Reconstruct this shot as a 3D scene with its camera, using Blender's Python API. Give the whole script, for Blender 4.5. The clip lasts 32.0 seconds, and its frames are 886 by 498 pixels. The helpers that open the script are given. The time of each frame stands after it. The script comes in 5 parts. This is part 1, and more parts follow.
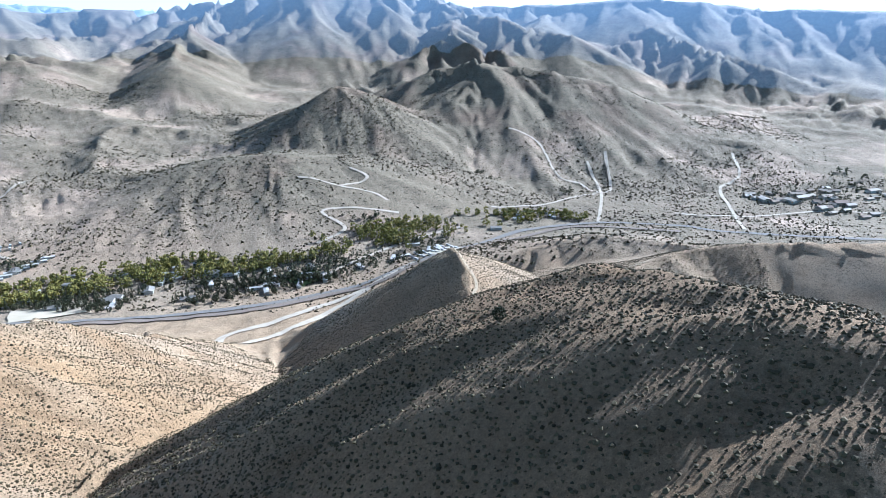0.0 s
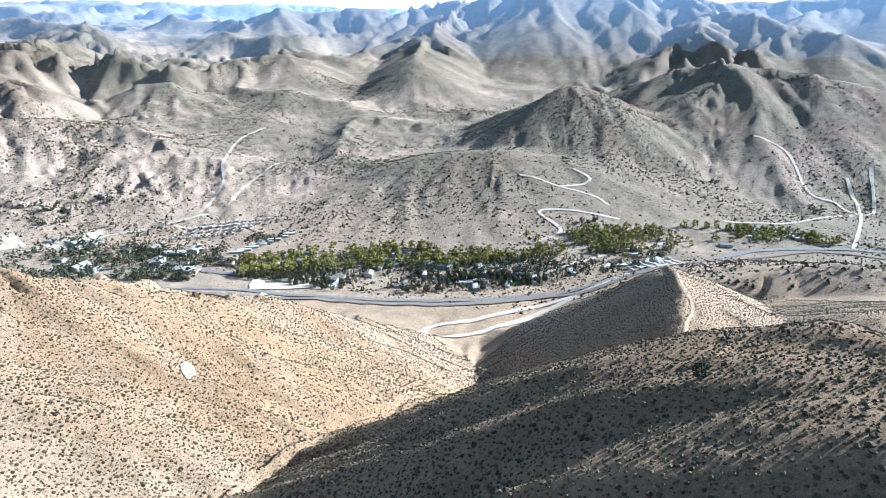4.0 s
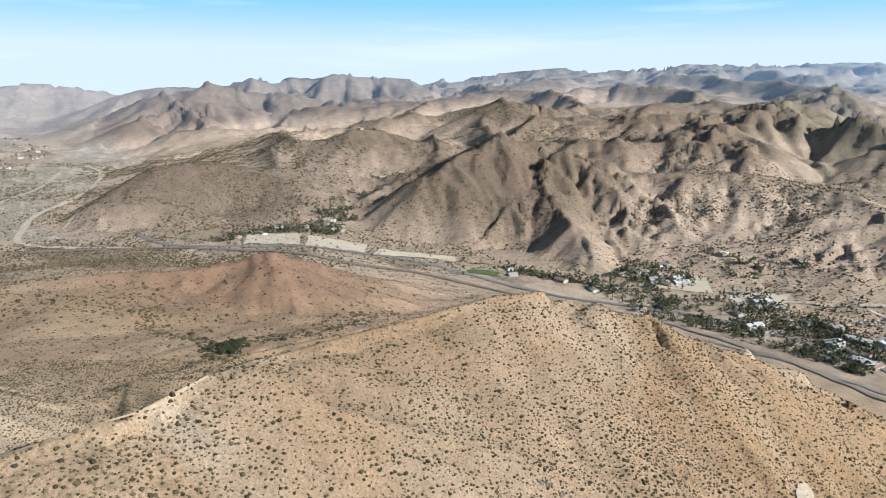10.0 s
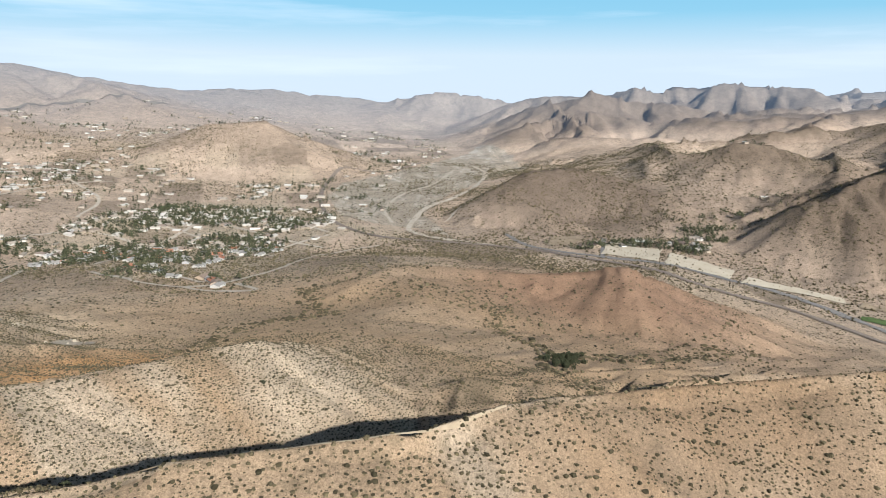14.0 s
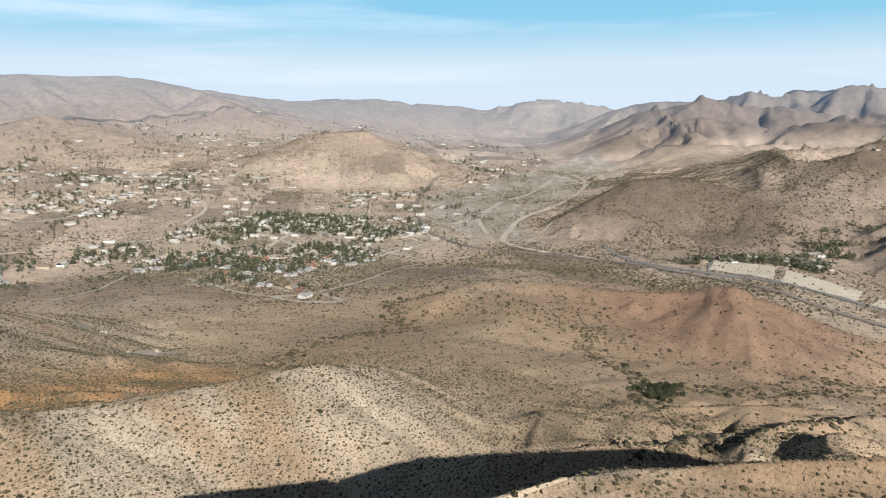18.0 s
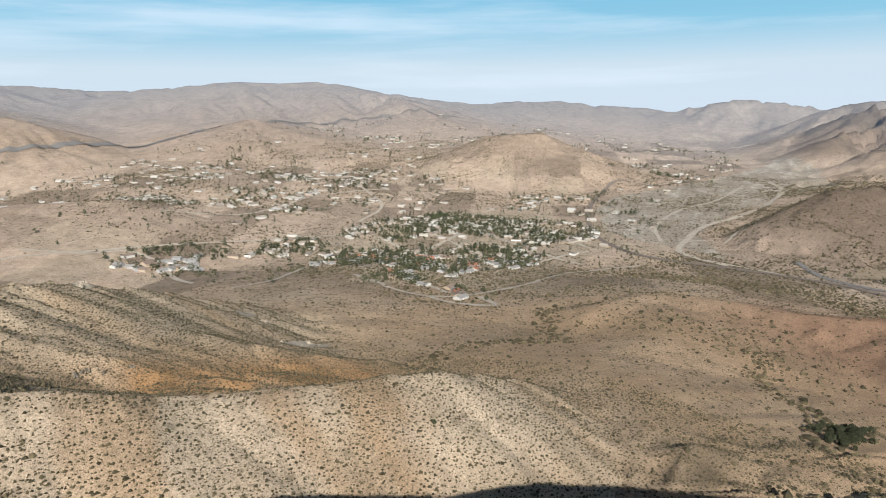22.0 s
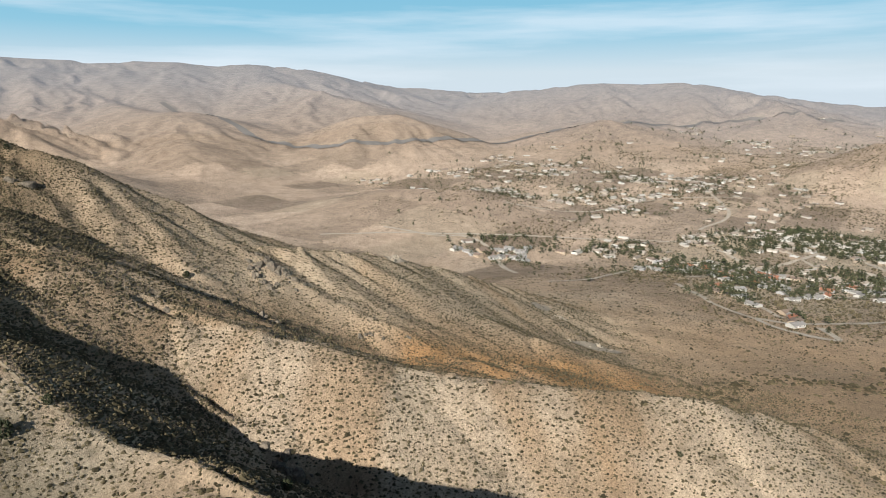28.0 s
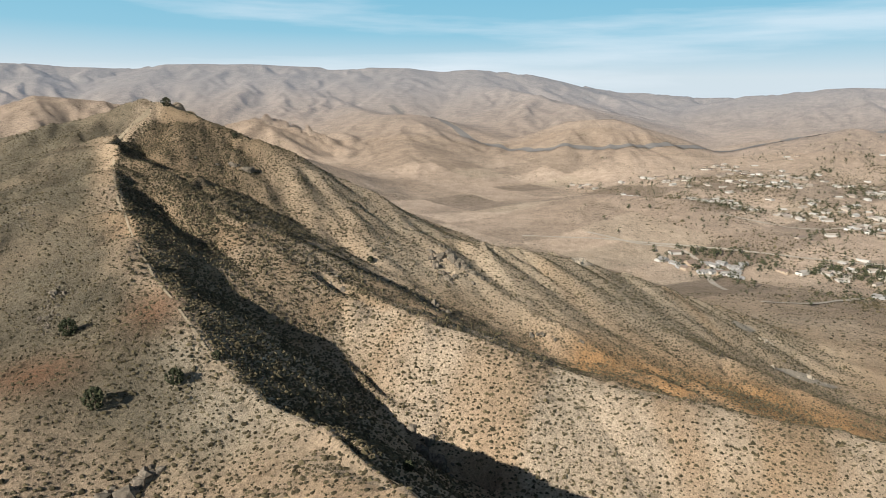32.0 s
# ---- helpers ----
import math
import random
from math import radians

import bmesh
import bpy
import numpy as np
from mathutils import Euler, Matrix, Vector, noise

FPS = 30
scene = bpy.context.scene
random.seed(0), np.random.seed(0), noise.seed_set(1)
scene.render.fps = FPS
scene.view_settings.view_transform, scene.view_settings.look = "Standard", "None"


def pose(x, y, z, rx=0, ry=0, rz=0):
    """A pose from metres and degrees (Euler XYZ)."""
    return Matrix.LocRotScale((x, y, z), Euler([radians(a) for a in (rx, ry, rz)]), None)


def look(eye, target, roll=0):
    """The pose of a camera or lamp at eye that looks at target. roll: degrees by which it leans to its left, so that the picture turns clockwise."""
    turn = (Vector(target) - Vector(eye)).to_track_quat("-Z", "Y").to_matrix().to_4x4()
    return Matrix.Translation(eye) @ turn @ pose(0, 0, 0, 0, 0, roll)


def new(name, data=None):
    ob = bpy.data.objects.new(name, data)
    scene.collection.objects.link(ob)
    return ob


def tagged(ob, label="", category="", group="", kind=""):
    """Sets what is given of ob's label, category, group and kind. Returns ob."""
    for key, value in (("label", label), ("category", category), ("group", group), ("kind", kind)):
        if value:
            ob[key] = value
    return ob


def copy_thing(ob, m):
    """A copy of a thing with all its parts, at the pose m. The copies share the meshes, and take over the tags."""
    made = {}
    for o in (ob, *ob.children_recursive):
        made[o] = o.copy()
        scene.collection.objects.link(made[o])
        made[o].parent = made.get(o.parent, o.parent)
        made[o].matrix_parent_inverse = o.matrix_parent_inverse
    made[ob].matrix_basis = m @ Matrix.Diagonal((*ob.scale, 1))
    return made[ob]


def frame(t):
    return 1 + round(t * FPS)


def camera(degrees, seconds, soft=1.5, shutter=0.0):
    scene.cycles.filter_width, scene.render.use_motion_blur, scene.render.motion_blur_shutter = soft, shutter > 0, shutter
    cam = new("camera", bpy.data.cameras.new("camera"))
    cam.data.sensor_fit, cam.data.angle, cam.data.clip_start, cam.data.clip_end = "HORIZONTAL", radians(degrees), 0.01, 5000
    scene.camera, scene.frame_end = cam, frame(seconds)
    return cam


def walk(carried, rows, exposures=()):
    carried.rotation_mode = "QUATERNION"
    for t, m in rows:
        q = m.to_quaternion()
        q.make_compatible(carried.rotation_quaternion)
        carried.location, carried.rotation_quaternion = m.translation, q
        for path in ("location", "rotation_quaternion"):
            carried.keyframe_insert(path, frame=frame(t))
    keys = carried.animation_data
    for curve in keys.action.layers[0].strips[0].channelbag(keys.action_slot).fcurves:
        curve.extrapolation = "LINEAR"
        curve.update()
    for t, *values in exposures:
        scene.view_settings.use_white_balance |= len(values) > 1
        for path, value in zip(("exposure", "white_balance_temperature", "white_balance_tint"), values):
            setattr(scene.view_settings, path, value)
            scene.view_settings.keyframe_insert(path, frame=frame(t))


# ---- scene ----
EXPOSURES = [(0.0, 1.46, 4950, 9), (3.5, 1.68, 5050, 9), (7.0, 1.2, 5500, 10), (9.5, 0.88, 5800, 10), (16.0, 0.76, 6050, 11), (24.0, 0.60, 6200, 11), (32.0, 0.60, 6450, 11)]
# camera: seconds, place in metres, then yaw to the left, pitch up and roll in degrees
cam = camera(64.60, 32.0, soft=0.65)
FLIGHT = [
    (0.0, 0.0, -0.0, 260.0, -0.10, -17.43, -0.19),
    (0.5, 0.5, 2.2, 259.9, 0.57, -17.41, -0.16),
    (1.0, 1.1, 4.6, 259.8, 1.45, -17.39, -0.17),
    (1.5, 1.9, 7.2, 259.7, 2.53, -17.39, -0.23),
    (2.0, 2.6, 9.9, 259.5, 3.89, -17.40, -0.26),
    (2.5, 3.2, 12.5, 259.4, 5.93, -17.42, -0.24),
    (3.0, 3.7, 15.2, 259.3, 10.36, -17.36, -0.18),
    (3.5, 4.2, 17.6, 259.5, 14.96, -17.36, -0.14),
    (5.5, 7.6, 24.4, 263.1, 28.82, -20.39, -0.33),
    (6.0, 7.9, 26.8, 263.5, 34.10, -22.23, -0.35),
    (6.5, 7.5, 30.1, 263.5, 40.13, -23.00, -0.32),
    (7.0, 6.7, 33.7, 263.4, 46.03, -22.98, -0.25),
    (7.5, 5.2, 37.2, 263.1, 50.81, -22.89, -0.16),
    (8.0, 3.0, 40.5, 263.0, 55.19, -21.06, -0.04),
    (8.5, 0.8, 43.9, 262.8, 59.91, -15.72, 0.04),
    (9.0, -1.3, 47.0, 262.0, 64.39, -12.95, 0.08),
    (9.5, -3.7, 49.7, 261.7, 68.87, -12.90, 0.13),
    (10.0, -6.3, 52.3, 261.5, 73.41, -12.86, 0.18),
    (10.5, -9.3, 54.4, 261.4, 77.80, -12.82, 0.28),
    (11.0, -12.3, 56.5, 261.2, 82.15, -12.73, 0.36),
    (11.5, -15.4, 58.2, 261.2, 86.54, -12.67, 0.49),
    (12.0, -18.8, 59.8, 261.0, 90.64, -12.62, 0.60),
    (12.5, -22.5, 61.0, 260.8, 94.74, -12.55, 0.64),
    (13.0, -26.1, 62.2, 260.6, 98.39, -12.47, 0.67),
    (13.5, -29.7, 63.1, 260.6, 100.76, -12.37, 0.65),
    (14.0, -33.3, 63.8, 260.5, 103.32, -12.30, 0.61),
    (14.5, -37.0, 64.4, 260.4, 105.31, -12.21, 0.60),
    (16.5, -52.6, 66.0, 260.2, 108.84, -11.88, 0.11),
    (17.0, -56.6, 66.5, 260.1, 109.80, -11.81, -0.05),
    (17.5, -60.8, 66.9, 260.2, 110.81, -11.76, -0.16),
    (18.0, -64.8, 67.3, 260.3, 111.77, -11.71, -0.21),
    (18.5, -68.4, 67.8, 260.4, 113.01, -11.64, -0.28),
    (19.0, -71.8, 68.8, 260.3, 115.28, -11.60, -0.32),
    (19.5, -75.3, 70.2, 260.0, 117.19, -11.58, -0.39),
    (20.0, -78.7, 71.6, 259.5, 118.59, -11.56, -0.52),
    (20.5, -81.8, 73.1, 259.1, 120.05, -11.50, -0.59),
    (21.0, -84.8, 74.6, 258.6, 121.60, -11.46, -0.64),
    (21.5, -87.7, 76.1, 258.2, 123.76, -11.40, -0.69),
    (22.0, -90.7, 77.4, 257.9, 126.62, -11.37, -0.67),
    (22.5, -93.8, 78.5, 257.6, 129.50, -11.37, -0.50),
    (23.0, -96.9, 79.7, 257.1, 132.44, -11.37, -0.38),
    (23.5, -99.9, 81.0, 256.7, 135.38, -11.36, -0.32),
    (24.0, -102.9, 82.3, 256.2, 138.32, -11.31, -0.28),
    (24.5, -105.9, 83.4, 255.6, 141.27, -11.23, -0.28),
    (26.5, -118.0, 87.2, 253.3, 149.33, -11.08, -0.15),
    (27.0, -120.9, 88.0, 253.0, 151.50, -11.06, -0.12),
    (27.5, -123.8, 88.5, 252.7, 153.41, -11.03, -0.10),
    (28.0, -126.5, 88.8, 252.3, 155.34, -11.01, -0.03),
    (28.5, -129.1, 88.8, 251.8, 157.42, -10.97, 0.05),
    (29.0, -131.7, 89.0, 251.1, 159.72, -10.94, 0.13),
    (29.5, -134.1, 89.3, 250.5, 162.64, -10.92, 0.19),
    (30.0, -136.4, 89.4, 250.0, 166.42, -10.89, 0.37),
    (30.5, -138.6, 89.4, 249.5, 168.46, -10.86, 0.50),
    (31.0, -140.3, 89.2, 248.9, 170.23, -10.82, 0.58),
    (31.5, -141.8, 88.9, 248.3, 171.53, -10.77, 0.62),
    (32.0, -143.0, 88.5, 247.6, 172.77, -10.68, 0.69),
]
walk(cam, [(t, pose(x, y, z, 90 + pitch, 0, yaw) @ pose(0, 0, 0, 0, 0, roll)) for t, x, y, z, yaw, pitch, roll in FLIGHT],
     exposures=EXPOSURES)

# ---- light: one low sun, clear sky with thin cirrus ----
SUN_AZ, SUN_EL = radians(41), radians(26)       # azimuth from +x towards +y
sun_dir = Vector((math.cos(SUN_AZ) * math.cos(SUN_EL), math.sin(SUN_AZ) * math.cos(SUN_EL), math.sin(SUN_EL)))
sun = new("sun", bpy.data.lights.new("sun", "SUN"))
sun.data.energy, sun.data.angle, sun.data.color = 5.0, radians(0.6), (1.0, 0.93, 0.82)
sun.matrix_world = look(sun_dir * 900, (0, 0, 0))

world = bpy.data.worlds.new("sky")
scene.world = world
world.use_nodes = True
wn, wl = world.node_tree.nodes, world.node_tree.links
bg = wn["Background"]
sky = wn.new("ShaderNodeTexSky")
sky.sky_type, sky.sun_disc = "NISHITA", False
sky.sun_elevation, sky.sun_rotation = SUN_EL, radians(90) - SUN_AZ
sky.air_density, sky.dust_density, sky.ozone_density = 1.0, 0.15, 3.0
sky.altitude = 900
# cirrus streaks: long thin noise high over the valley
co = wn.new("ShaderNodeTexCoord")
mp = wn.new("ShaderNodeMapping")
mp.inputs["Rotation"].default_value = (radians(3), radians(5), radians(24))
mp.inputs["Scale"].default_value = (1.2, 1.0, 13.0)
cn = wn.new("ShaderNodeTexNoise")
cn.inputs["Scale"].default_value, cn.inputs["Detail"].default_value, cn.inputs["Roughness"].default_value = 1.3, 7.0, 0.55
cr = wn.new("ShaderNodeValToRGB")
cr.color_ramp.elements[0].position, cr.color_ramp.elements[1].position = 0.50, 0.68
cr.color_ramp.elements[1].color = (0.55, 0.55, 0.55, 1)
mx = wn.new("ShaderNodeMix")
mx.data_type = "RGBA"
mx.inputs["B"].default_value = (21.5, 23.5, 25.0, 1)
wl.new(co.outputs["Generated"], mp.inputs["Vector"])
wl.new(mp.outputs["Vector"], cn.inputs["Vector"])
wl.new(cn.outputs["Fac"], cr.inputs["Fac"])
wl.new(cr.outputs["Color"], mx.inputs["Factor"])
# pale haze towards the horizon
sp = wn.new("ShaderNodeSeparateXYZ")
wl.new(co.outputs["Generated"], sp.inputs["Vector"])
hz_fac = wn.new("ShaderNodeValToRGB")
hz_fac.color_ramp.elements[0].position, hz_fac.color_ramp.elements[0].color = 0.0, (0.92, 0.92, 0.92, 1)
hz_fac.color_ramp.elements[1].position, hz_fac.color_ramp.elements[1].color = 0.42, (0, 0, 0, 1)
hz_fac.color_ramp.elements.new(0.2).color = (0.85, 0.85, 0.85, 1)
hz_col = wn.new("ShaderNodeValToRGB")
hz_col.color_ramp.elements[0].position, hz_col.color_ramp.elements[0].color = 0.005, (0.66, 0.76, 0.84, 1)
hz_col.color_ramp.elements[1].position, hz_col.color_ramp.elements[1].color = 0.2, (0.19, 0.54, 0.74, 1)
for at, tone in ((0.055, (0.66, 0.77, 0.83, 1)), (0.11, (0.30, 0.61, 0.77, 1))):
    hz_col.color_ramp.elements.new(at).color = tone
hz_gain = wn.new("ShaderNodeVectorMath")
hz_gain.operation = "SCALE"
hz_gain.inputs["Scale"].default_value = 26.5
hz = wn.new("ShaderNodeMix")
hz.data_type = "RGBA"
wl.new(sp.outputs["Z"], hz_fac.inputs["Fac"])
wl.new(sp.outputs["Z"], hz_col.inputs["Fac"])
wl.new(hz_col.outputs["Color"], hz_gain.inputs[0])
wl.new(hz_fac.outputs["Color"], hz.inputs["Factor"])
wl.new(sky.outputs["Color"], hz.inputs["A"])
wl.new(hz_gain.outputs["Vector"], hz.inputs["B"])
wl.new(hz.outputs["Result"], mx.inputs["A"])
wl.new(mx.outputs["Result"], bg.inputs["Color"])
bg.inputs["Strength"].default_value = 0.026

# ---- materials ----


class Mat:
    """A node material with short calls for its nodes."""

    def __init__(self, name, rough=0.9):
        self.m = bpy.data.materials.new(name)
        self.m.use_nodes = True
        self.n, self.l = self.m.node_tree.nodes, self.m.node_tree.links
        self.b = self.n["Principled BSDF"]
        self.b.inputs["Roughness"].default_value = rough
        self.b.inputs["Specular IOR Level"].default_value = 0.2
        self.pos = self.n.new("ShaderNodeNewGeometry").outputs["Position"]

    def noise(self, scale, detail=4.0, rough=0.55, vec=None):
        t = self.n.new("ShaderNodeTexNoise")
        t.inputs["Scale"].default_value, t.inputs["Detail"].default_value, t.inputs["Roughness"].default_value = scale, detail, rough
        self.l.new(vec or self.pos, t.inputs["Vector"])
        return t.outputs["Fac"]

    def cells(self, scale, vec=None):
        t = self.n.new("ShaderNodeTexVoronoi")
        t.inputs["Scale"].default_value = scale
        self.l.new(vec or self.pos, t.inputs["Vector"])
        return t.outputs["Distance"]

    def ramp(self, fac, *stops):
        r = self.n.new("ShaderNodeValToRGB")
        el = r.color_ramp.elements
        while len(el) < len(stops):
            el.new(0.5)
        for e, (p, c) in zip(el, stops):
            e.position, e.color = p, (c, c, c, 1) if isinstance(c, (int, float)) else (*c, 1)
        self.l.new(fac, r.inputs["Fac"])
        return r.outputs["Color"]

    def mix(self, fac, a, b, mode="MIX"):
        x = self.n.new("ShaderNodeMix")
        x.data_type, x.blend_type = "RGBA", mode
        for key, v in (("Factor", fac), ("A", a), ("B", b)):
            if isinstance(v, bpy.types.NodeSocket):
                self.l.new(v, x.inputs[key])
            else:
                x.inputs[key].default_value = v if key == "Factor" else (*v, 1)
        return x.outputs["Result"]

    def colour(self, v):
        if isinstance(v, bpy.types.NodeSocket):
            self.l.new(v, self.b.inputs["Base Color"])
        else:
            self.b.inputs["Base Color"].default_value = (*v, 1)
        return self

    def bump(self, h, strength=0.5, dist=0.3):
        b = self.n.new("ShaderNodeBump")
        b.inputs["Strength"].default_value, b.inputs["Distance"].default_value = strength, dist
        self.l.new(h, b.inputs["Height"])
        self.l.new(b.outputs["Normal"], self.b.inputs["Normal"])
        return self

    def attr(self, name):
        a = self.n.new("ShaderNodeAttribute")
        a.attribute_name = name
        return a

    def rand(self):
        return self.n.new("ShaderNodeObjectInfo").outputs["Random"]

    def island(self):
        return self.n.new("ShaderNodeNewGeometry").outputs["Random Per Island"]


def simple(name, c1, c2, scale, rough=0.9, bump=0.3):
    m = Mat(name, rough)
    m.colour(m.ramp(m.noise(scale), (0.3, c1), (0.7, c2)))
    if bump:
        m.bump(m.noise(scale * 4), bump, 0.1)
    return m.m


# soil: cover colours come with the mesh, grain, gravel and dry brush from noise


def soil(name, glow=0.0):
    g = Mat(name, 0.95)
    cover = g.attr("cover")
    grain = g.mix(1.0, g.ramp(g.noise(1.1, 8.0, 0.8), (0.34, 0.60), (0.66, 1.28)), g.ramp(g.noise(4.5, 3.0, 0.7), (0.36, 0.76), (0.62, 1.18)), "MULTIPLY")
    litter = g.ramp(g.cells(1.7), (0.14, 0.5), (0.30, 0.0))
    patch = g.ramp(g.noise(0.045, 5.0, 0.6), (0.3, 0.80), (0.7, 1.16))
    col = g.mix(1.0, cover.outputs["Color"], grain, "MULTIPLY")
    col = g.mix(1.0, col, patch, "MULTIPLY")
    col = g.mix(litter, col, g.mix(1.0, col, (0.34, 0.33, 0.28), "MULTIPLY"))
    dot = g.ramp(g.cells(0.33), (0.12, 1.0), (0.34, 0.0))
    dot2 = g.ramp(g.cells(0.11), (0.10, 1.0), (0.30, 0.0))
    thick = g.ramp(g.noise(0.02, 4.0), (0.35, 0.4), (0.62, 1.0))
    dot3 = g.ramp(g.cells(0.72), (0.2, 0.95), (0.38, 0.0))
    dot4 = g.ramp(g.cells(1.5), (0.16, 0.75), (0.30, 0.0))
    brush = g.mix(1.0, g.mix(1.0, g.mix(1.0, g.mix(1.0, dot, dot2, "LIGHTEN"), dot3, "LIGHTEN"), dot4, "LIGHTEN"), thick, "MULTIPLY")
    brush = g.mix(1.0, brush, cover.outputs["Alpha"], "MULTIPLY")
    col = g.mix(brush, col, (0.050, 0.045, 0.026))
    g.colour(col)
    g.bump(g.mix(0.5, grain, brush, "ADD"), 0.55, 0.5)
    # blue emission stands in for haze, weighted by a mesh attribute
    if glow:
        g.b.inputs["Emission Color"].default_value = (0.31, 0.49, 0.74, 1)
        haze_glow = g.n.new("ShaderNodeMath")
        haze_glow.operation = "MULTIPLY"
        haze_glow.inputs[1].default_value = glow
        g.l.new(g.attr("haze_glow").outputs["Fac"], haze_glow.inputs[0])
        g.l.new(haze_glow.outputs[0], g.b.inputs["Emission Strength"])
    return g.m


SOIL = soil("dry_soil_and_brush")
FAR_SOIL = soil("distant_mountain_backdrop", 0.34)      # the far ranges, a backdrop of distance; their haze is painted as glow

DIRT = simple("pale_graded_dirt", (0.36, 0.31, 0.25), (0.47, 0.42, 0.35), 0.15)
PATH = simple("trodden_tan_soil", (0.30, 0.24, 0.165), (0.40, 0.33, 0.23), 0.4)
ASPHALT = simple("worn_grey_asphalt", (0.14, 0.135, 0.13), (0.22, 0.21, 0.20), 0.3, 0.85)
BALLAST = simple("brown_track_ballast", (0.15, 0.125, 0.105), (0.24, 0.20, 0.17), 0.8)
STEEL = simple("rusty_steel_rail", (0.16, 0.12, 0.10), (0.28, 0.24, 0.21), 2.0, 0.5, 0)
FIELD = simple("bare_pale_field", (0.40, 0.35, 0.27), (0.48, 0.43, 0.34), 0.05)
GRASS = simple("watered_green_grass", (0.05, 0.085, 0.03), (0.09, 0.13, 0.045), 0.12)
ORCHARD = simple("brown_ploughed_field", (0.20, 0.16, 0.11), (0.30, 0.24, 0.17), 0.08)
ROCK = simple("weathered_grey_brown_rock", (0.06, 0.052, 0.042), (0.235, 0.20, 0.155), 0.9, 0.9, 0.8)
PALE_ROCK = simple("pale_crumbling_rock", (0.26, 0.22, 0.17), (0.42, 0.365, 0.285), 0.7, 0.9, 0.6)
BARK = simple("grey_brown_bark", (0.09, 0.07, 0.05), (0.17, 0.13, 0.10), 3.0)


def leafy(name, dark, light, island=True):
    m = Mat(name, 0.85)
    a = m.ramp(m.island() if island else m.rand(), (0.0, dark), (1.0, light))
    m.colour(m.mix(1.0, a, m.ramp(m.noise(0.8), (0.3, 0.7), (0.7, 1.25)), "MULTIPLY"))
    return m.m


BRUSH = leafy("dry_sage_brush", (0.036, 0.031, 0.017), (0.125, 0.102, 0.058))
PINE = leafy("dark_green_needles", (0.022, 0.027, 0.014), (0.055, 0.060, 0.030))
OAK = leafy("dull_green_leaves", (0.034, 0.039, 0.022), (0.088, 0.088, 0.046))
COTTON = leafy("yellowing_cottonwood_leaves", (0.115, 0.12, 0.035), (0.27, 0.235, 0.06))
STUCCO = [simple(n, a, b, 1.2, 0.9, 0.1) for n, a, b in (("white_stucco", (0.38, 0.37, 0.34), (0.50, 0.49, 0.46)), ("tan_stucco", (0.34, 0.27, 0.20), (0.44, 0.36, 0.27)),
          ("grey_siding", (0.28, 0.28, 0.28), (0.38, 0.38, 0.37)))]
ROOFING = [simple(n, a, b, 1.5, 0.85, 0.2) for n, a, b in (("pale_grey_shingles", (0.22, 0.21, 0.20), (0.32, 0.31, 0.29)), ("brown_shingles", (0.17, 0.13, 0.105), (0.26, 0.20, 0.16)),
           ("white_metal_roofing", (0.40, 0.40, 0.40), (0.52, 0.52, 0.51)), ("red_clay_tiles", (0.30, 0.13, 0.08), (0.40, 0.19, 0.12)))]
GLASS = Mat("dark_window_glass", 0.12).colour((0.03, 0.035, 0.04)).m
PAINT = Mat("white_trim_paint", 0.6).colour((0.74, 0.73, 0.70)).m
RUBBER = Mat("black_rubber", 0.9).colour((0.03, 0.03, 0.03)).m

# ---- the lie of the land: crests with their flanks, over a gently rising valley floor ----


def value_noise(x, y, seed=0):
    """Smooth lattice noise from -1 to 1, for arrays."""
    xi, yi = np.floor(x).astype(np.int64), np.floor(y).astype(np.int64)
    fx, fy = x - xi, y - yi
    fx, fy = fx * fx * fx * (fx * (fx * 6 - 15) + 10), fy * fy * fy * (fy * (fy * 6 - 15) + 10)

    def h(a, b):
        n = (a * 374761393 + b * 668265263 + seed * 2147483647) & 0x7FFFFFFF
        n = ((n ^ (n >> 13)) * 1274126177) & 0x7FFFFFFF
        return ((n ^ (n >> 16)) & 0xFFFF) / 32767.5 - 1
    a, b, c, d = h(xi, yi), h(xi + 1, yi), h(xi, yi + 1), h(xi + 1, yi + 1)
    return a + (b - a) * fx + (c - a) * fy + (a - b - c + d) * fx * fy


def fbm(x, y, octaves, seed=0, gain=0.5):
    total, amp = 0 * x, 1.0
    for k in range(octaves):
        total = total + amp * value_noise(x, y, seed + k)
        x, y, amp = x * 2.03 + 11.7, y * 2.03 - 5.3, amp * gain
    return total


U = 75.0


def crest(pts):
    """Crest of a near ridge, given in spans of 75 m from the first place of the camera."""
    return [(x * U, y * U, 260 + z * U) for x, y, z in pts]


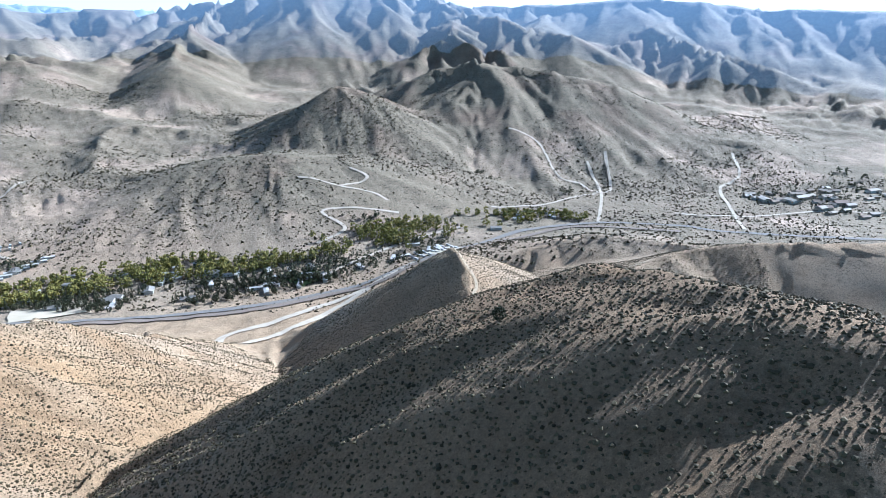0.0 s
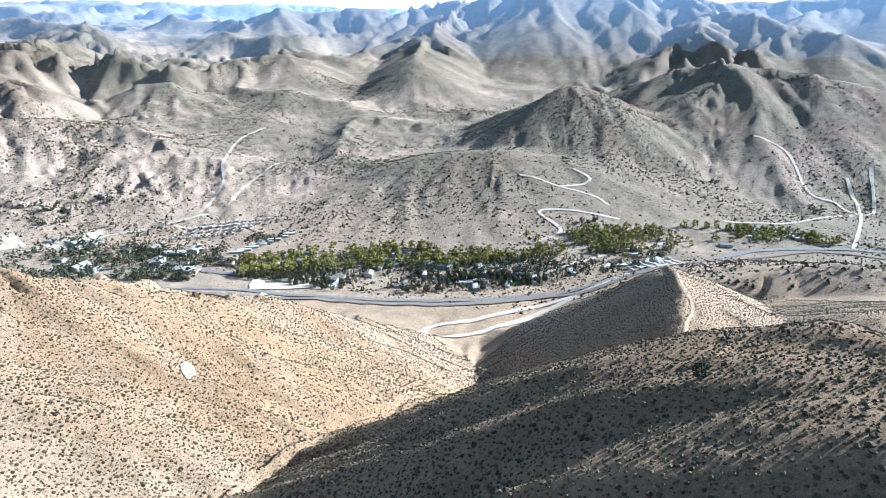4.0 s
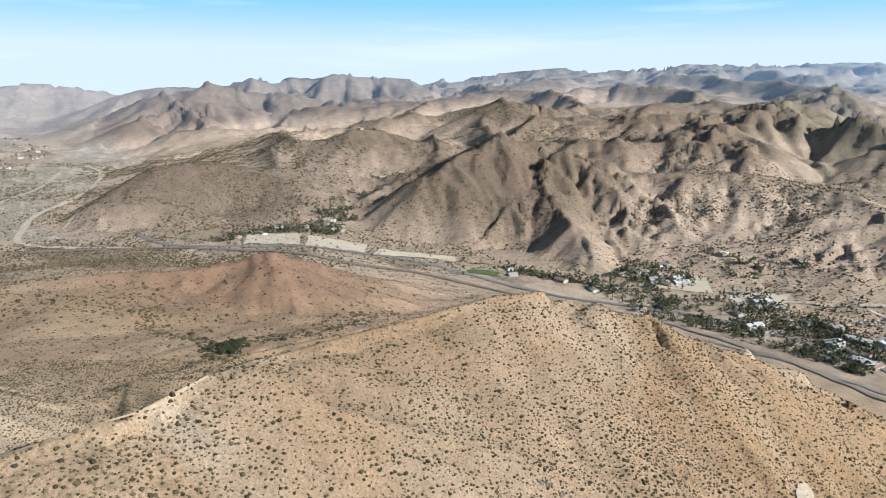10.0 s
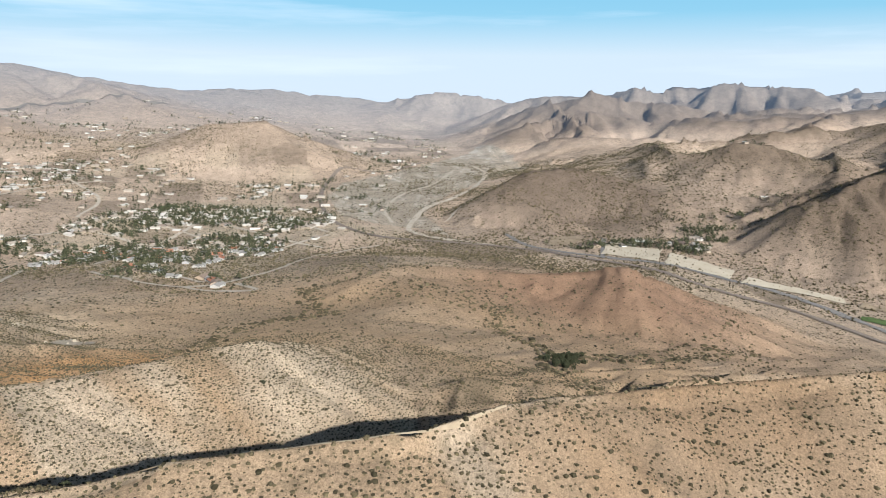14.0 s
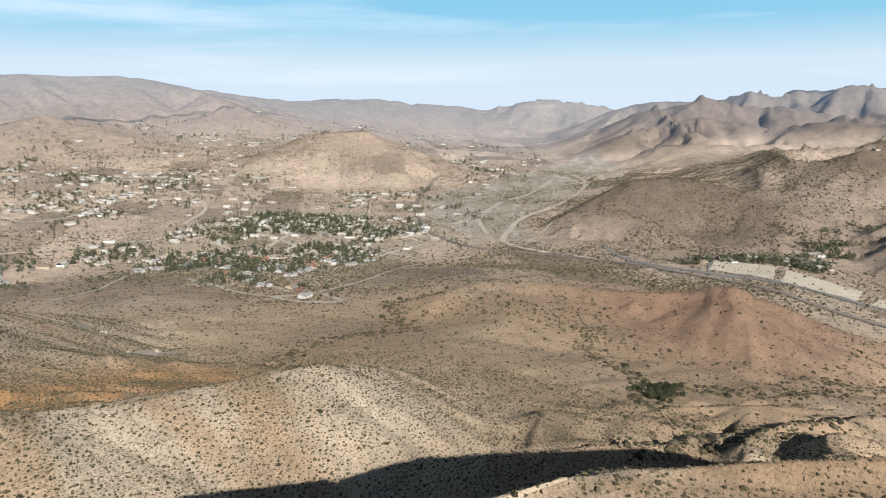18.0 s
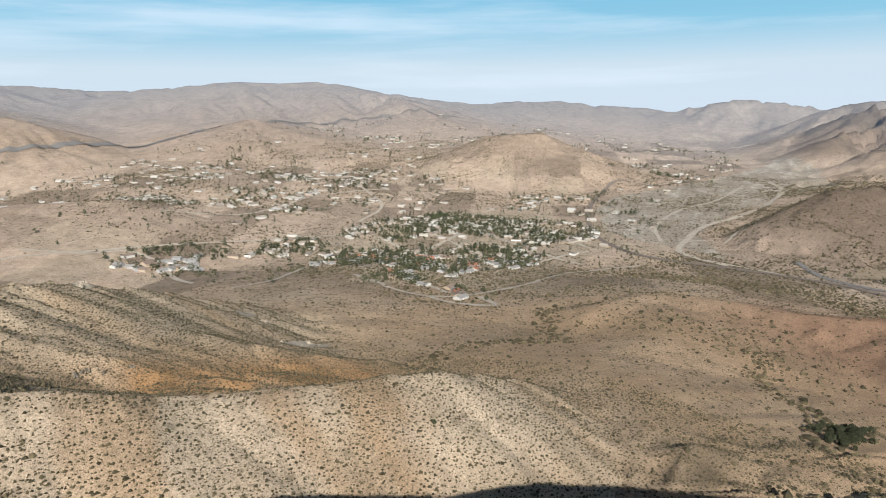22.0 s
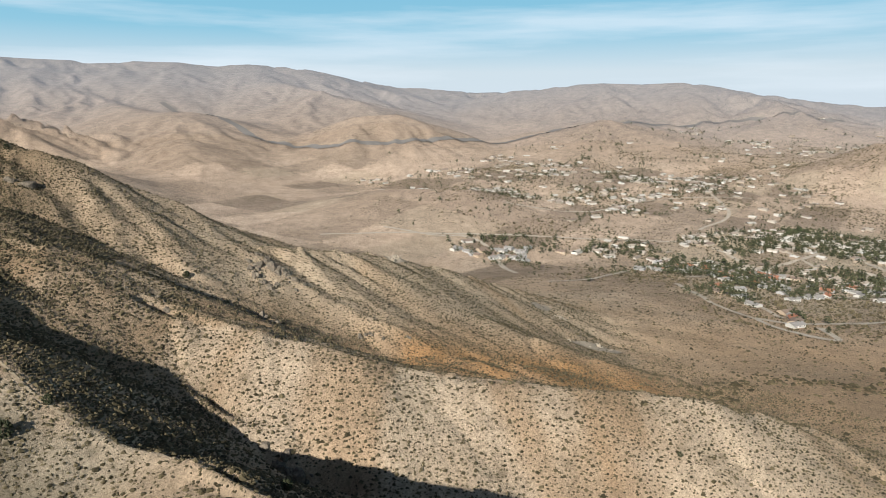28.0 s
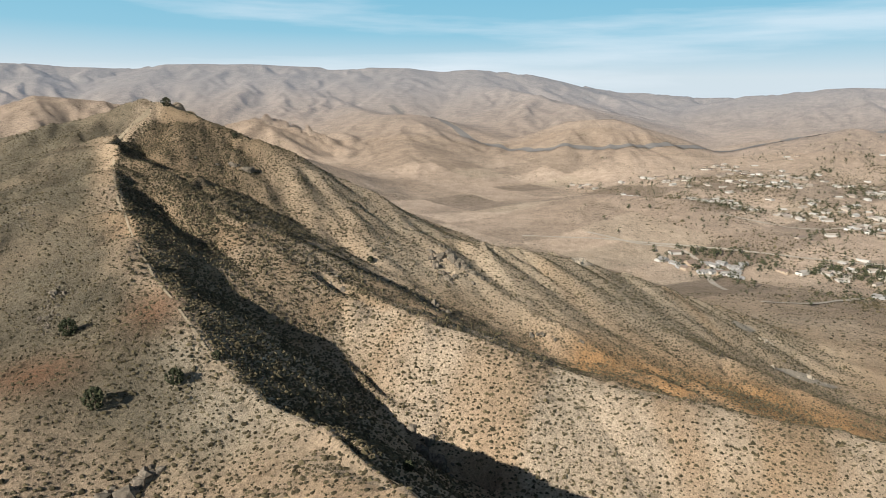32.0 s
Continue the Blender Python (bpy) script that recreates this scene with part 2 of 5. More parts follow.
# crest, slope on its left and right side, roundness
NEAR = [
    # the long main ridge from the summit: rounded above, sharp below
    (crest([(-0.6, -6.6, -0.7), (-0.5, -5.7, -0.25), (-0.42, -5.1, -0.07), (-0.33, -4.6, -0.12), (-0.2, -4.06, -0.3), (-0.62, -2.75, -0.55), (-1.0, -1.88, -0.8), (-1.2, -1.6, -0.87)]), 0.76, 0.26, 12),
    (crest([(-0.8, -2.3, -0.68), (-1.0, -1.88, -0.8), (-1.45, -1.21, -1.05), (-1.82, -0.8, -1.12), (-2.0, -0.3, -1.03), (-2.3, 0.25, -1.03)]), 0.86, 0.46, 6),
    ([(-30, -270, 231), (-68, -252, 221), (-104, -204, 197)], 0.6, 0.55, 10),
    # the hump east of the summit
    (crest([(-0.3, -4.62, -0.12), (0.02, -4.5, -0.2), (0.3, -4.48, -0.29), (0.62, -4.5, -0.44), (1.0, -4.6, -0.8), (1.4, -4.7, -1.3)]), 0.62, 0.6, 5),
    # on over the bare dome down to the valley
    (crest([(-1.82, -0.8, -1.11), (-2.0, -0.3, -1.03), (-2.3, 0.25, -1.02), (-2.6, 0.55, -1.0), (-3.15, 1.35, -1.06), (-3.55, 2.35, -1.09),
            (-3.4, 3.3, -1.38), (-3.1, 4.5, -1.88), (-2.8, 5.7, -2.5), (-2.4, 6.9, -3.2)]), 0.86, 0.55, 6),
    # the summit's western arm and its spurs
    (crest([(-0.35, -4.7, -0.1), (-1.01, -4.36, -0.3), (-1.46, -4.31, -0.66), (-2.1, -4.14, -0.93), (-2.83, -3.9, -1.07), (-3.77, -4.36, -1.31),
            (-4.6, -4.6, -1.62), (-5.5, -4.75, -1.96), (-6.7, -4.8, -2.5)]), 0.48, 0.56, 10),
    (crest([(-2.1, -4.1, -0.97), (-2.55, -3.5, -1.25), (-3.14, -3.04, -1.45), (-3.5, -3.1, -1.55), (-4.13, -3.4, -1.68), (-4.8, -2.95, -1.93), (-6.2, -2.8, -2.4)]), 0.42, 0.5, 9),
    (crest([(-0.75, -3.15, -0.58), (-1.3, -2.7, -0.72), (-1.8, -2.42, -1.0), (-2.2, -2.05, -1.1), (-2.6, -1.75, -1.2), (-3.0, -1.65, -1.31), (-3.6, -1.4, -1.4),
            (-4.2, -1.25, -1.5), (-5.0, -1.2, -1.8), (-6.0, -1.0, -2.3)]), 0.5, 0.66, 9),
    (crest([(-3.0, -2.2, -1.5), (-3.86, -2.5, -1.68), (-4.7, -2.3, -2.0), (-5.6, -2.0, -2.2)]), 0.4, 0.4, 8),
    # the eastern spur and the knoll with the path
    ([(260, -60, 226), (140, 20, 222), (84, 70, 219), (61, 110, 215), (47, 156, 204.5), (32, 162, 199)], 0.78, 0.72, 40),
    ([(44, 152, 203), (10, 147, 191), (-21, 150, 175), (-64, 173, 137), (-96, 187, 110)], 0.76, 0.68, 12),
    (crest([(0.22, 2.2, -0.92), (0.07, 2.9, -1.46), (0.16, 3.6, -1.92), (0.2, 4.4, -2.14), (0.25, 5.4, -2.1), (0.1, 6.6, -2.05), (-0.2, 7.6, -2.9), (-0.4, 8.3, -3.5)]), 0.76, 0.5, 8),
    ([(225, -45, 219), (100, 22, 215), (48, 40, 209), (22, 28, 196), (-20, 35, 184), (-45, 41, 178), (-75, 64, 166), (-94, 90, 136)], 0.5, 0.5, 14),
    (crest([(0.9, 5.5, -2.15), (1.5, 5.9, -2.1), (2.6, 6.6, -2.05), (4.2, 6.3, -1.9), (6.5, 5.5, -1.7)]), 0.45, 0.5, 6),
    (crest([(1.2, 8.9, -2.75), (2.0, 9.0, -2.62), (3.2, 8.6, -2.65), (4.6, 8.0, -2.6)]), 0.35, 0.35, 8),
    # knobs behind the dome, the pediment and the red hill
    ([(-352, 4, 105), (-372, 22, 104), (-405, 60, 97), (-457, 84, 84), (-525, 105, 71), (-600, 142, 48)], 0.95, 0.5, 5),
    (crest([(-4.5, 1.5, -1.72), (-5.5, 2.2, -2.15), (-6.4, 2.5, -2.5), (-7.3, 3.0, -2.9)]), 0.68, 0.6, 4),
    ([(-356, -4, 104), (-392, -6, 107), (-415, -8, 99), (-436, -10, 88)], 0.6, 0.55, 10),
    ([(-400, 32, 96), (-433, 30, 87), (-464, 47, 85), (-508, 88, 76), (-554, 146, 66)], 0.95, 0.45, 4),
    ([(-396, 88, 104), (-448, 94, 90), (-499, 138, 82), (-545, 178, 72), (-587, 210, 60)], 0.95, 0.45, 4),
    ([(-400, 126, 108), (-449, 130, 95), (-470, 176, 86), (-520, 215, 66)], 0.95, 0.45, 4),
    (crest([(-5.2, -0.3, -2.1), (-6.2, -1.5, -2.15), (-7.0, -1.5, -2.3), (-8.1, -1.2, -2.29), (-9.2, -1.9, -2.28)]), 0.17, 0.19, 16),
    (crest([(-8.6, -2.2, -2.3), (-9.5, -1.6, -2.28), (-9.75, 0.2, -2.35), (-9.75, 1.2, -2.19), (-10.3, 2.0, -2.7), (-10.8, 3.0, -3.1)]), 0.46, 0.40, 18),
    (crest([(-5.6, -4.8, -2.2), (-7.2, -5.6, -2.35), (-8.6, -6.2, -2.6)]), 0.14, 0.14, 12),
]
FAR = [
    ([ (-3357, -310, 251), (-3375, -46, 278), (-3372, 218, 310), (-3332, 592, 330), (-3278, 857, 296), (-3230, 1029, 264) ], 0.30),
    ([ (-4153, 1346, 281), (-4088, 1538, 340), (-3901, 1975, 381), (-3773, 2214, 355), (-3461, 2683, 412), (-3339, 2836, 363), (-3004, 3195, 391), (-2721, 3442, 357), (-2370, 3696, 400) ], 0.30),
    ([ (-2878, 1951, 199), (-2564, 2357, 273), (-2344, 2579, 303), (-2184, 2718, 230), (-2028, 2839, 208), (-1868, 2948, 255) ], 0.30),
    ([ (-1648, 150, 119), (-1642, 220, 133), (-1629, 317, 170), (-1615, 390, 167) ], 0.40),
    ([ (-2071, 403, 97), (-2033, 577, 172), (-2006, 672, 194), (-1957, 812, 236), (-1912, 918, 215) ], 0.35),
    ([ (-1802, 974, 154), (-1715, 1126, 202), (-1672, 1192, 191), (-1607, 1281, 152), (-1538, 1366, 101) ], 0.35),
    ([ (-1206, 1282, 112), (-1155, 1329, 138), (-1102, 1375, 141), (-1029, 1433, 97), (-974, 1472, 70) ], 0.40),
    ([ (-1467, 2468, 330), (-1338, 2540, 319), (-1243, 2588, 333), (-1096, 2654, 315), (-911, 2722, 355), (-697, 2785, 390), (-387, 2845, 428), (-1, 2871, 368), (218, 2862, 336), (432, 2838, 348), (817, 2752, 355), (1059, 2669, 334), (1484, 2458, 298) ], 0.30),
    ([ (-278, 1398, 120), (-201, 1411, 154), (-135, 1419, 139), (-69, 1423, 94), (-1, 1425, 48) ], 0.45),
    ([ (-107, 1684, 136), (78, 1686, 192), (183, 1678, 176), (260, 1667, 168), (337, 1654, 149), (399, 1640, 135), (440, 1629, 75) ], 0.42),
    ([ (-425, 1082, 42), (-342, 1111, 62), (-274, 1130, 66), (-170, 1150, 50), (-77, 1160, 36) ], 0.15),
    ([ (638, 1683, -6), (780, 1622, 42), (883, 1569, 30), (994, 1501, 21) ], 0.30),
    ([ (-1147, 1669, 179), (-1012, 1754, 187), (-932, 1798, 144) ], 0.35),
    ([ (-1460, 2791, 258), (-1178, 2921, 192), (-1034, 2976, 234), (-780, 3052, 210), (-618, 3089, 277) ], 0.33),
    ([ (-375, 2674, 175), (-168, 2695, 214), (187, 2694, 203), (454, 2662, 173), (836, 2567, 184), (1176, 2431, 151) ], 0.30),
    ([ (-2018, -3137, 360), (-2380, -2886, 384), (-2659, -2646, 385), (-2858, -2441, 340), (-3135, -2095, 277) ], 0.28),
    ([ (-3257, -2182, 266), (-3390, -1980, 282), (-3541, -1714, 275), (-3716, -1321, 242), (-3768, -1177, 217) ], 0.28),
    ([ (-3597, -1212, 196), (-3707, -853, 275), (-3787, -441, 231), (-3810, -230, 216) ], 0.28),
    ([ (-2896, -317, 195), (-2911, -179, 248), (-2920, -26, 277), (-2919, 196, 246), (-2903, 398, 217) ], 0.33),
    ([ (-2314, -119, 131), (-2320, -27, 139), (-2322, 108, 135), (-2317, 221, 138) ], 0.35),
    ([ (-1700, -1130, 120), (-1780, -1020, 176), (-1857, -886, 186), (-1905, -791, 150), (-1933, -721, 110) ], 0.36),
    ([ (-1485, -1963, 186), (-1623, -1860, 222), (-1720, -1777, 185), (-1793, -1710, 150) ], 0.28),
    ([ (590, -3974, 461), (149, -4027, 470), (-245, -4035, 509), (-639, -4004, 500), (-994, -3944, 493), (-1416, -3830, 425), (-1657, -3742, 388), (-2125, -3520, 363) ], 0.30),
    ([ (-658, -2098, 183), (-827, -2049, 240), (-928, -2014, 247), (-1075, -1952, 203), (-1187, -1895, 155) ], 0.30),
    ([ (-150, -2461, 207), (-344, -2452, 245), (-505, -2433, 210) ], 0.30),
    ([ (-1623, -2248, 170), (-1746, -2165, 215), (-1879, -2063, 226), (-1973, -1982, 193) ], 0.30),
    ([ (-451, -1183, 72), (-592, -1138, 112), (-709, -1088, 108), (-837, -1015, 76) ], 0.16),
    ([ (1991, -3529, 428), (1594, -3735, 475), (1414, -3812, 476), (1119, -3917, 477), (849, -3993, 508), (561, -4052, 509), (68, -4106, 516) ], 0.30),
    ([ (703, -1328, 228), (546, -1411, 256), (492, -1435, 277), (378, -1477, 271), (252, -1513, 249) ], 0.30),
    ([ (242, -2128, 210), (126, -2145, 245), (8, -2156, 220), (-95, -2161, 187) ], 0.30),
]
HILLS = [
    ([(-1231, -162, 63), (-1303, -126, 102), (-1367, -91, 124), (-1408, -21, 129), (-1411, 71, 116), (-1347, 164, 86)], 0.5),
    ([(-1186, 296, 61), (-1209, 381, 112), (-1275, 496, 155), (-1326, 562, 185), (-1327, 650, 164), (-1223, 700, 116), (-1092, 749, 71)], 0.52),
    ([(-1326, 570, 169), (-1233, 755, 125), (-1096, 774, 78), (-978, 749, 48)], 0.52),
    ([(-1421, 608, 156), (-1799, 853, 194)], 0.42),
    ([(-1401, 1139, 134), (-1164, 1090, 99), (-1035, 1020, 85), (-950, 947, 57)], 0.5),
    ([(-1261, 532, 137), (-1167, 570, 85), (-1092, 589, 52)], 0.5),
    ([(-1346, 419, 99), (-1516, 494, 137), (-1704, 532, 156)], 0.45),
]
RIVER = [(700, 1010), (300, 985), (-60, 870), (-400, 660), (-786, 511), (-935, 320), (-1015, 61), (-1139, -268), (-1441, -425), (-3000, -400), (-4700, -200)]


def band(v, a, b):
    return np.clip((v - a) / (b - a), 0, 1)


def along(px, py, pts):
    """Distance to a polyline, arc length at the nearest place, side (+1 left) and the height there."""
    best = np.full(px.shape, 1e12)
    s_at, side, z_at = np.zeros(px.shape), np.ones(px.shape), np.zeros(px.shape)
    run = 0.0
    for a, b in zip(pts, pts[1:]):
        dx, dy = b[0] - a[0], b[1] - a[1]
        ln = math.hypot(dx, dy)
        t = np.clip(((px - a[0]) * dx + (py - a[1]) * dy) / ln ** 2, 0, 1)
        ex, ey = px - a[0] - t * dx, py - a[1] - t * dy
        d2 = ex * ex + ey * ey
        near = d2 < best
        best = np.where(near, d2, best)
        s_at = np.where(near, run + t * ln, s_at)
        side = np.where(near, np.sign(dx * ey - dy * ex), side)
        if len(a) > 2:
            z_at = np.where(near, a[2] + t * (b[2] - a[2]), z_at)
        run += ln
    return np.sqrt(best), s_at, side, z_at


def floor_height(x, y, hills=True):
    d, s, side, _ = along(x, y, RIVER)
    step = np.clip((-x - 600) / 420, 0, 1)
    z = -8 + 38 * step * step * (3 - 2 * step) * (1 - 0.6 * np.clip((y - 150) / 300, 0, 1)) + np.where(side > 0, 0.115 * np.clip(d - 310, 0, 590) + 0.045 * np.maximum(d - 900, 0), 0.11 * np.maximum(d - 170, 0) * np.clip(1.25 - d / 7000, 0.6, 1.25)) + 0.012 * np.maximum(-x - 300, 0) + 0.014 * np.maximum(-x - 1000, 0)
    wash = np.clip(1 - np.abs(d) / 70, 0, 1)
    roll = fbm(x / 330, y / 330, 4, 40) * np.clip((d - 80) / 500, 0, 1)
    apron = np.where(side < 0, np.clip((d - 170) / 300, 0, 1), 0) * np.clip(1.4 - d / 3000, 0.3, 1)
    mesas = 1 - np.abs(fbm(x / 420, y / 420, 3, 47))
    sea = 1 - np.abs(fbm(x / 430 + 3.1, y / 430, 2, 52, 0.3)) * 1.7        # a sea of small hills in the south-west
    wild = np.where(side < 0, np.clip((d - 260) / 500, 0, 1), 0) * np.clip((-x - 780) / 400, 0, 1)
    if not hills:
        return z
    z = z + 62 * wild * np.clip(sea, 0, 1) ** 1.2
    return z + 7 * roll - 1.5 * wash + 20 * apron * (np.clip(mesas, 0, 1) ** 2 - 0.35) + 0.5 * fbm(x / 22, y / 22, 3, 60)


def smooth_line(pts, step):
    """A rounded polyline through the given points (Catmull-Rom)."""
    a = np.array(pts, float)
    a = np.vstack([2 * a[0] - a[1], a, 2 * a[-1] - a[-2]])
    out = []
    for k in range(1, len(a) - 2):
        n = max(1, int(np.hypot(*(a[k + 1] - a[k])[:2]) / step))
        t = (np.arange(n) / n)[:, None]
        out.append(0.5 * (2 * a[k] + (a[k + 1] - a[k - 1]) * t + (2 * a[k - 1] - 5 * a[k] + 4 * a[k + 1] - a[k + 2]) * t ** 2
                          + (3 * a[k] - 3 * a[k + 1] + a[k + 2] - a[k - 1]) * t ** 3))
    return np.vstack(out + [a[-2:-1]])


def ridge_height(x, y, pts, left, right, radius):
    """The highest of the flanks that fall from the crest's spans."""
    top = np.full(x.shape, -900.0)
    for a, b in zip(pts, pts[1:]):
        dx, dy = b[0] - a[0], b[1] - a[1]
        ln = math.hypot(dx, dy)
        t = np.clip(((x - a[0]) * dx + (y - a[1]) * dy) / ln ** 2, 0, 1)
        ex, ey = x - a[0] - t * dx, y - a[1] - t * dy
        d = np.sqrt(ex * ex + ey * ey)
        w = 0.5 + 0.5 * (dx * ey - dy * ex) / ln / (d + 1e-6)
        run = np.sqrt(d * d + radius * radius) - radius
        top = np.maximum(top, a[2] + t * (b[2] - a[2]) - (right + (left - right) * w) * run * (1 - 0.12 * np.clip(run / 400, 0, 1)))
    return top


def rough_crest(p, up):
    """A crest line with small tops and saddles."""
    c = smooth_line(p, 90)
    return c + np.column_stack([0 * c[:, 0], 0 * c[:, 0], up + 1.2 * up * fbm(c[:, 0] / 210, c[:, 1] / 210, 3, 90)])


def with_spurs(line, foot, every, fall, seed):
    """The crest and the side ribs that run down from it, left and right in turn, each with a fork."""
    r = np.random.default_rng(seed)
    out, run, side, wait = [line], 0.0, 1, every * 0.4
    for a, b in zip(line, line[1:]):
        dx, dy = b[0] - a[0], b[1] - a[1]
        ln = math.hypot(dx, dy)
        run += ln
        if run < wait:
            continue
        run, wait, side = 0.0, every * r.uniform(0.32, 0.68), -side
        turn = math.atan2(dy, dx) + side * r.uniform(0.9, 1.9)
        long = max(60.0, (a[2] - foot) / fall) * r.uniform(0.55, 1.0)
        ang, p, rib = turn, np.array(a, float) - (0, 0, 3), []
        for k in range(6):
            rib.append(p)
            ang += r.uniform(-0.28, 0.28)
            step = long / 5
            p = p + np.array([math.cos(ang) * step, math.sin(ang) * step, -fall * step * r.uniform(0.45, 1.5)])
        out.append(np.array(rib))
        q, way = rib[2] - (0, 0, 2), ang + r.choice((-1, 1)) * r.uniform(0.7, 1.1)
        out.append(np.array([q + np.array([math.cos(way), math.sin(way), -fall * 1.05]) * long * 0.16 * k for k in range(4)]))
    return out


JOB = [([smooth_line(p, 22)], a, b, r, 4.0) for p, a, b, r in NEAR]
JOB += [(with_spurs(smooth_line(p, 45), 25, 210, 0.30, 500 + k), sl * 1.18, sl * 1.18, 12, 5.0) for k, (p, sl) in enumerate(HILLS)]
JOB.append((with_spurs(smooth_line([(-716, -70, 78), (-728, 20, 88), (-731, 90, 96), (-752, 128, 80), (-780, 170, 52)], 12), 30, 62, 0.33, 530), 0.6, 0.6, 5, 4.0))      # ribs of the red hill
for k, (p, sl) in enumerate(FAR):
    mid, dist = p[len(p) // 2], math.hypot(*p[0][:2])
    if mid[1] > -500 and dist > 2450:          # the high southern and western ranges
        JOB.append((with_spurs(rough_crest(p, 7), 130, 520, 0.22, 540 + k), 0.46, 0.46, 50, 9.0))
    elif mid[1] > 300 and mid[0] > -2500:      # hills of the southern bank
        JOB.append((with_spurs(rough_crest(p, 3), *((40, 230, 0.27) if mid[0] < -500 else (95, 190, 0.42)), 540 + k), max(sl, 0.3) * 1.1, max(sl, 0.3) * 1.1, 16, 7.0) if sl > 0.2 else ([rough_crest(p, 5)], sl * 1.7, sl * 1.7, 40, 9.0))
    elif dist > 2450:                          # the rounded ranges beyond the plain
        JOB.append((with_spurs(rough_crest(p, 6), 120, 620, 0.17, 540 + k), 0.27, 0.27, 90, 12.0))
    else:                                      # smooth single hills of the plain
        JOB.append(([rough_crest(p, 3)], sl * 1.35, sl * 1.35, 30, 9.0))


def bare_height(x, y):
    """Floor and flanks before the rain has cut them."""
    z = floor_height(x, y)
    for p, a, b, r, soft in JOB:
        hub = p[0]
        reach = (hub[:, 2].max() + 30) / min(a, b) / 0.85
        m = (x > hub[:, 0].min() - reach) & (x < hub[:, 0].max() + reach) & (y > hub[:, 1].min() - reach) & (y < hub[:, 1].max() + reach)
        if m.any():
            xm, ym = x[m], y[m]
            hz = ridge_height(xm, ym, hub, a, b, r)
            for rib in p[1:]:
                far = (rib[:, 2].max() + 30) / max(a, b)
                k = (xm > rib[:, 0].min() - far) & (xm < rib[:, 0].max() + far) & (ym > rib[:, 1].min() - far) & (ym < rib[:, 1].max() + far)
                if k.any():
                    hz[k] = np.maximum(hz[k], ridge_height(xm[k], ym[k], rib, a * 1.08, b * 1.08, r * 0.6))
            e = np.clip((hz - z[m]) / (2 * soft), -1, 1)
            z[m] = np.where(e >= 1, hz, np.where(e <= -1, z[m], z[m] + soft * (e + 1) ** 2 / 2))
    return z


def cut(x, y, gx, gy, size, seed):
    """Gullies that run down the slope (gx, gy), about size metres apart: their height from -1 to 1 and its slope."""
    n = np.sqrt(gx * gx + gy * gy) + 1e-4
    px, py = -gy / n, gx / n
    u, v = x / size, y / size
    iu, iv = np.floor(u).astype(np.int64), np.floor(v).astype(np.int64)
    cs, sn, ws = 0 * x, 0 * x, 1e-6 + 0 * x
    for a in (-1, 0, 1, 2):
        for b in (-1, 0, 1, 2):
            cu, cv = iu + a, iv + b
            k = (cu * 73856093 ^ cv * 19349663 ^ seed * 83492791) & 0x7FFFFFFF
            k = ((k ^ (k >> 13)) * 1274126177) & 0x7FFFFFFF
            ju, jv = (k & 0x3FF) / 1023.0 - 0.5, ((k >> 10) & 0x3FF) / 1023.0 - 0.5
            eu, ev = u - cu - ju, v - cv - jv
            w = np.exp(-2.2 * (eu * eu + ev * ev))
            ph = 6.2832 * (eu * px + ev * py)
            cs, sn, ws = cs + w * np.cos(ph), sn + w * np.sin(ph), ws + w
    return cs / ws, -sn / ws, px, py


# narrow clefts in the rock of the near slopes
CREVICES = [([(-168, -209), (-177, -202)], 6, 2.0),
            ([(-158, -106), (-167, -99), (-180, -92)], 6, 2.4), ([(-130, -182), (-139, -176)], 5, 2.0)]


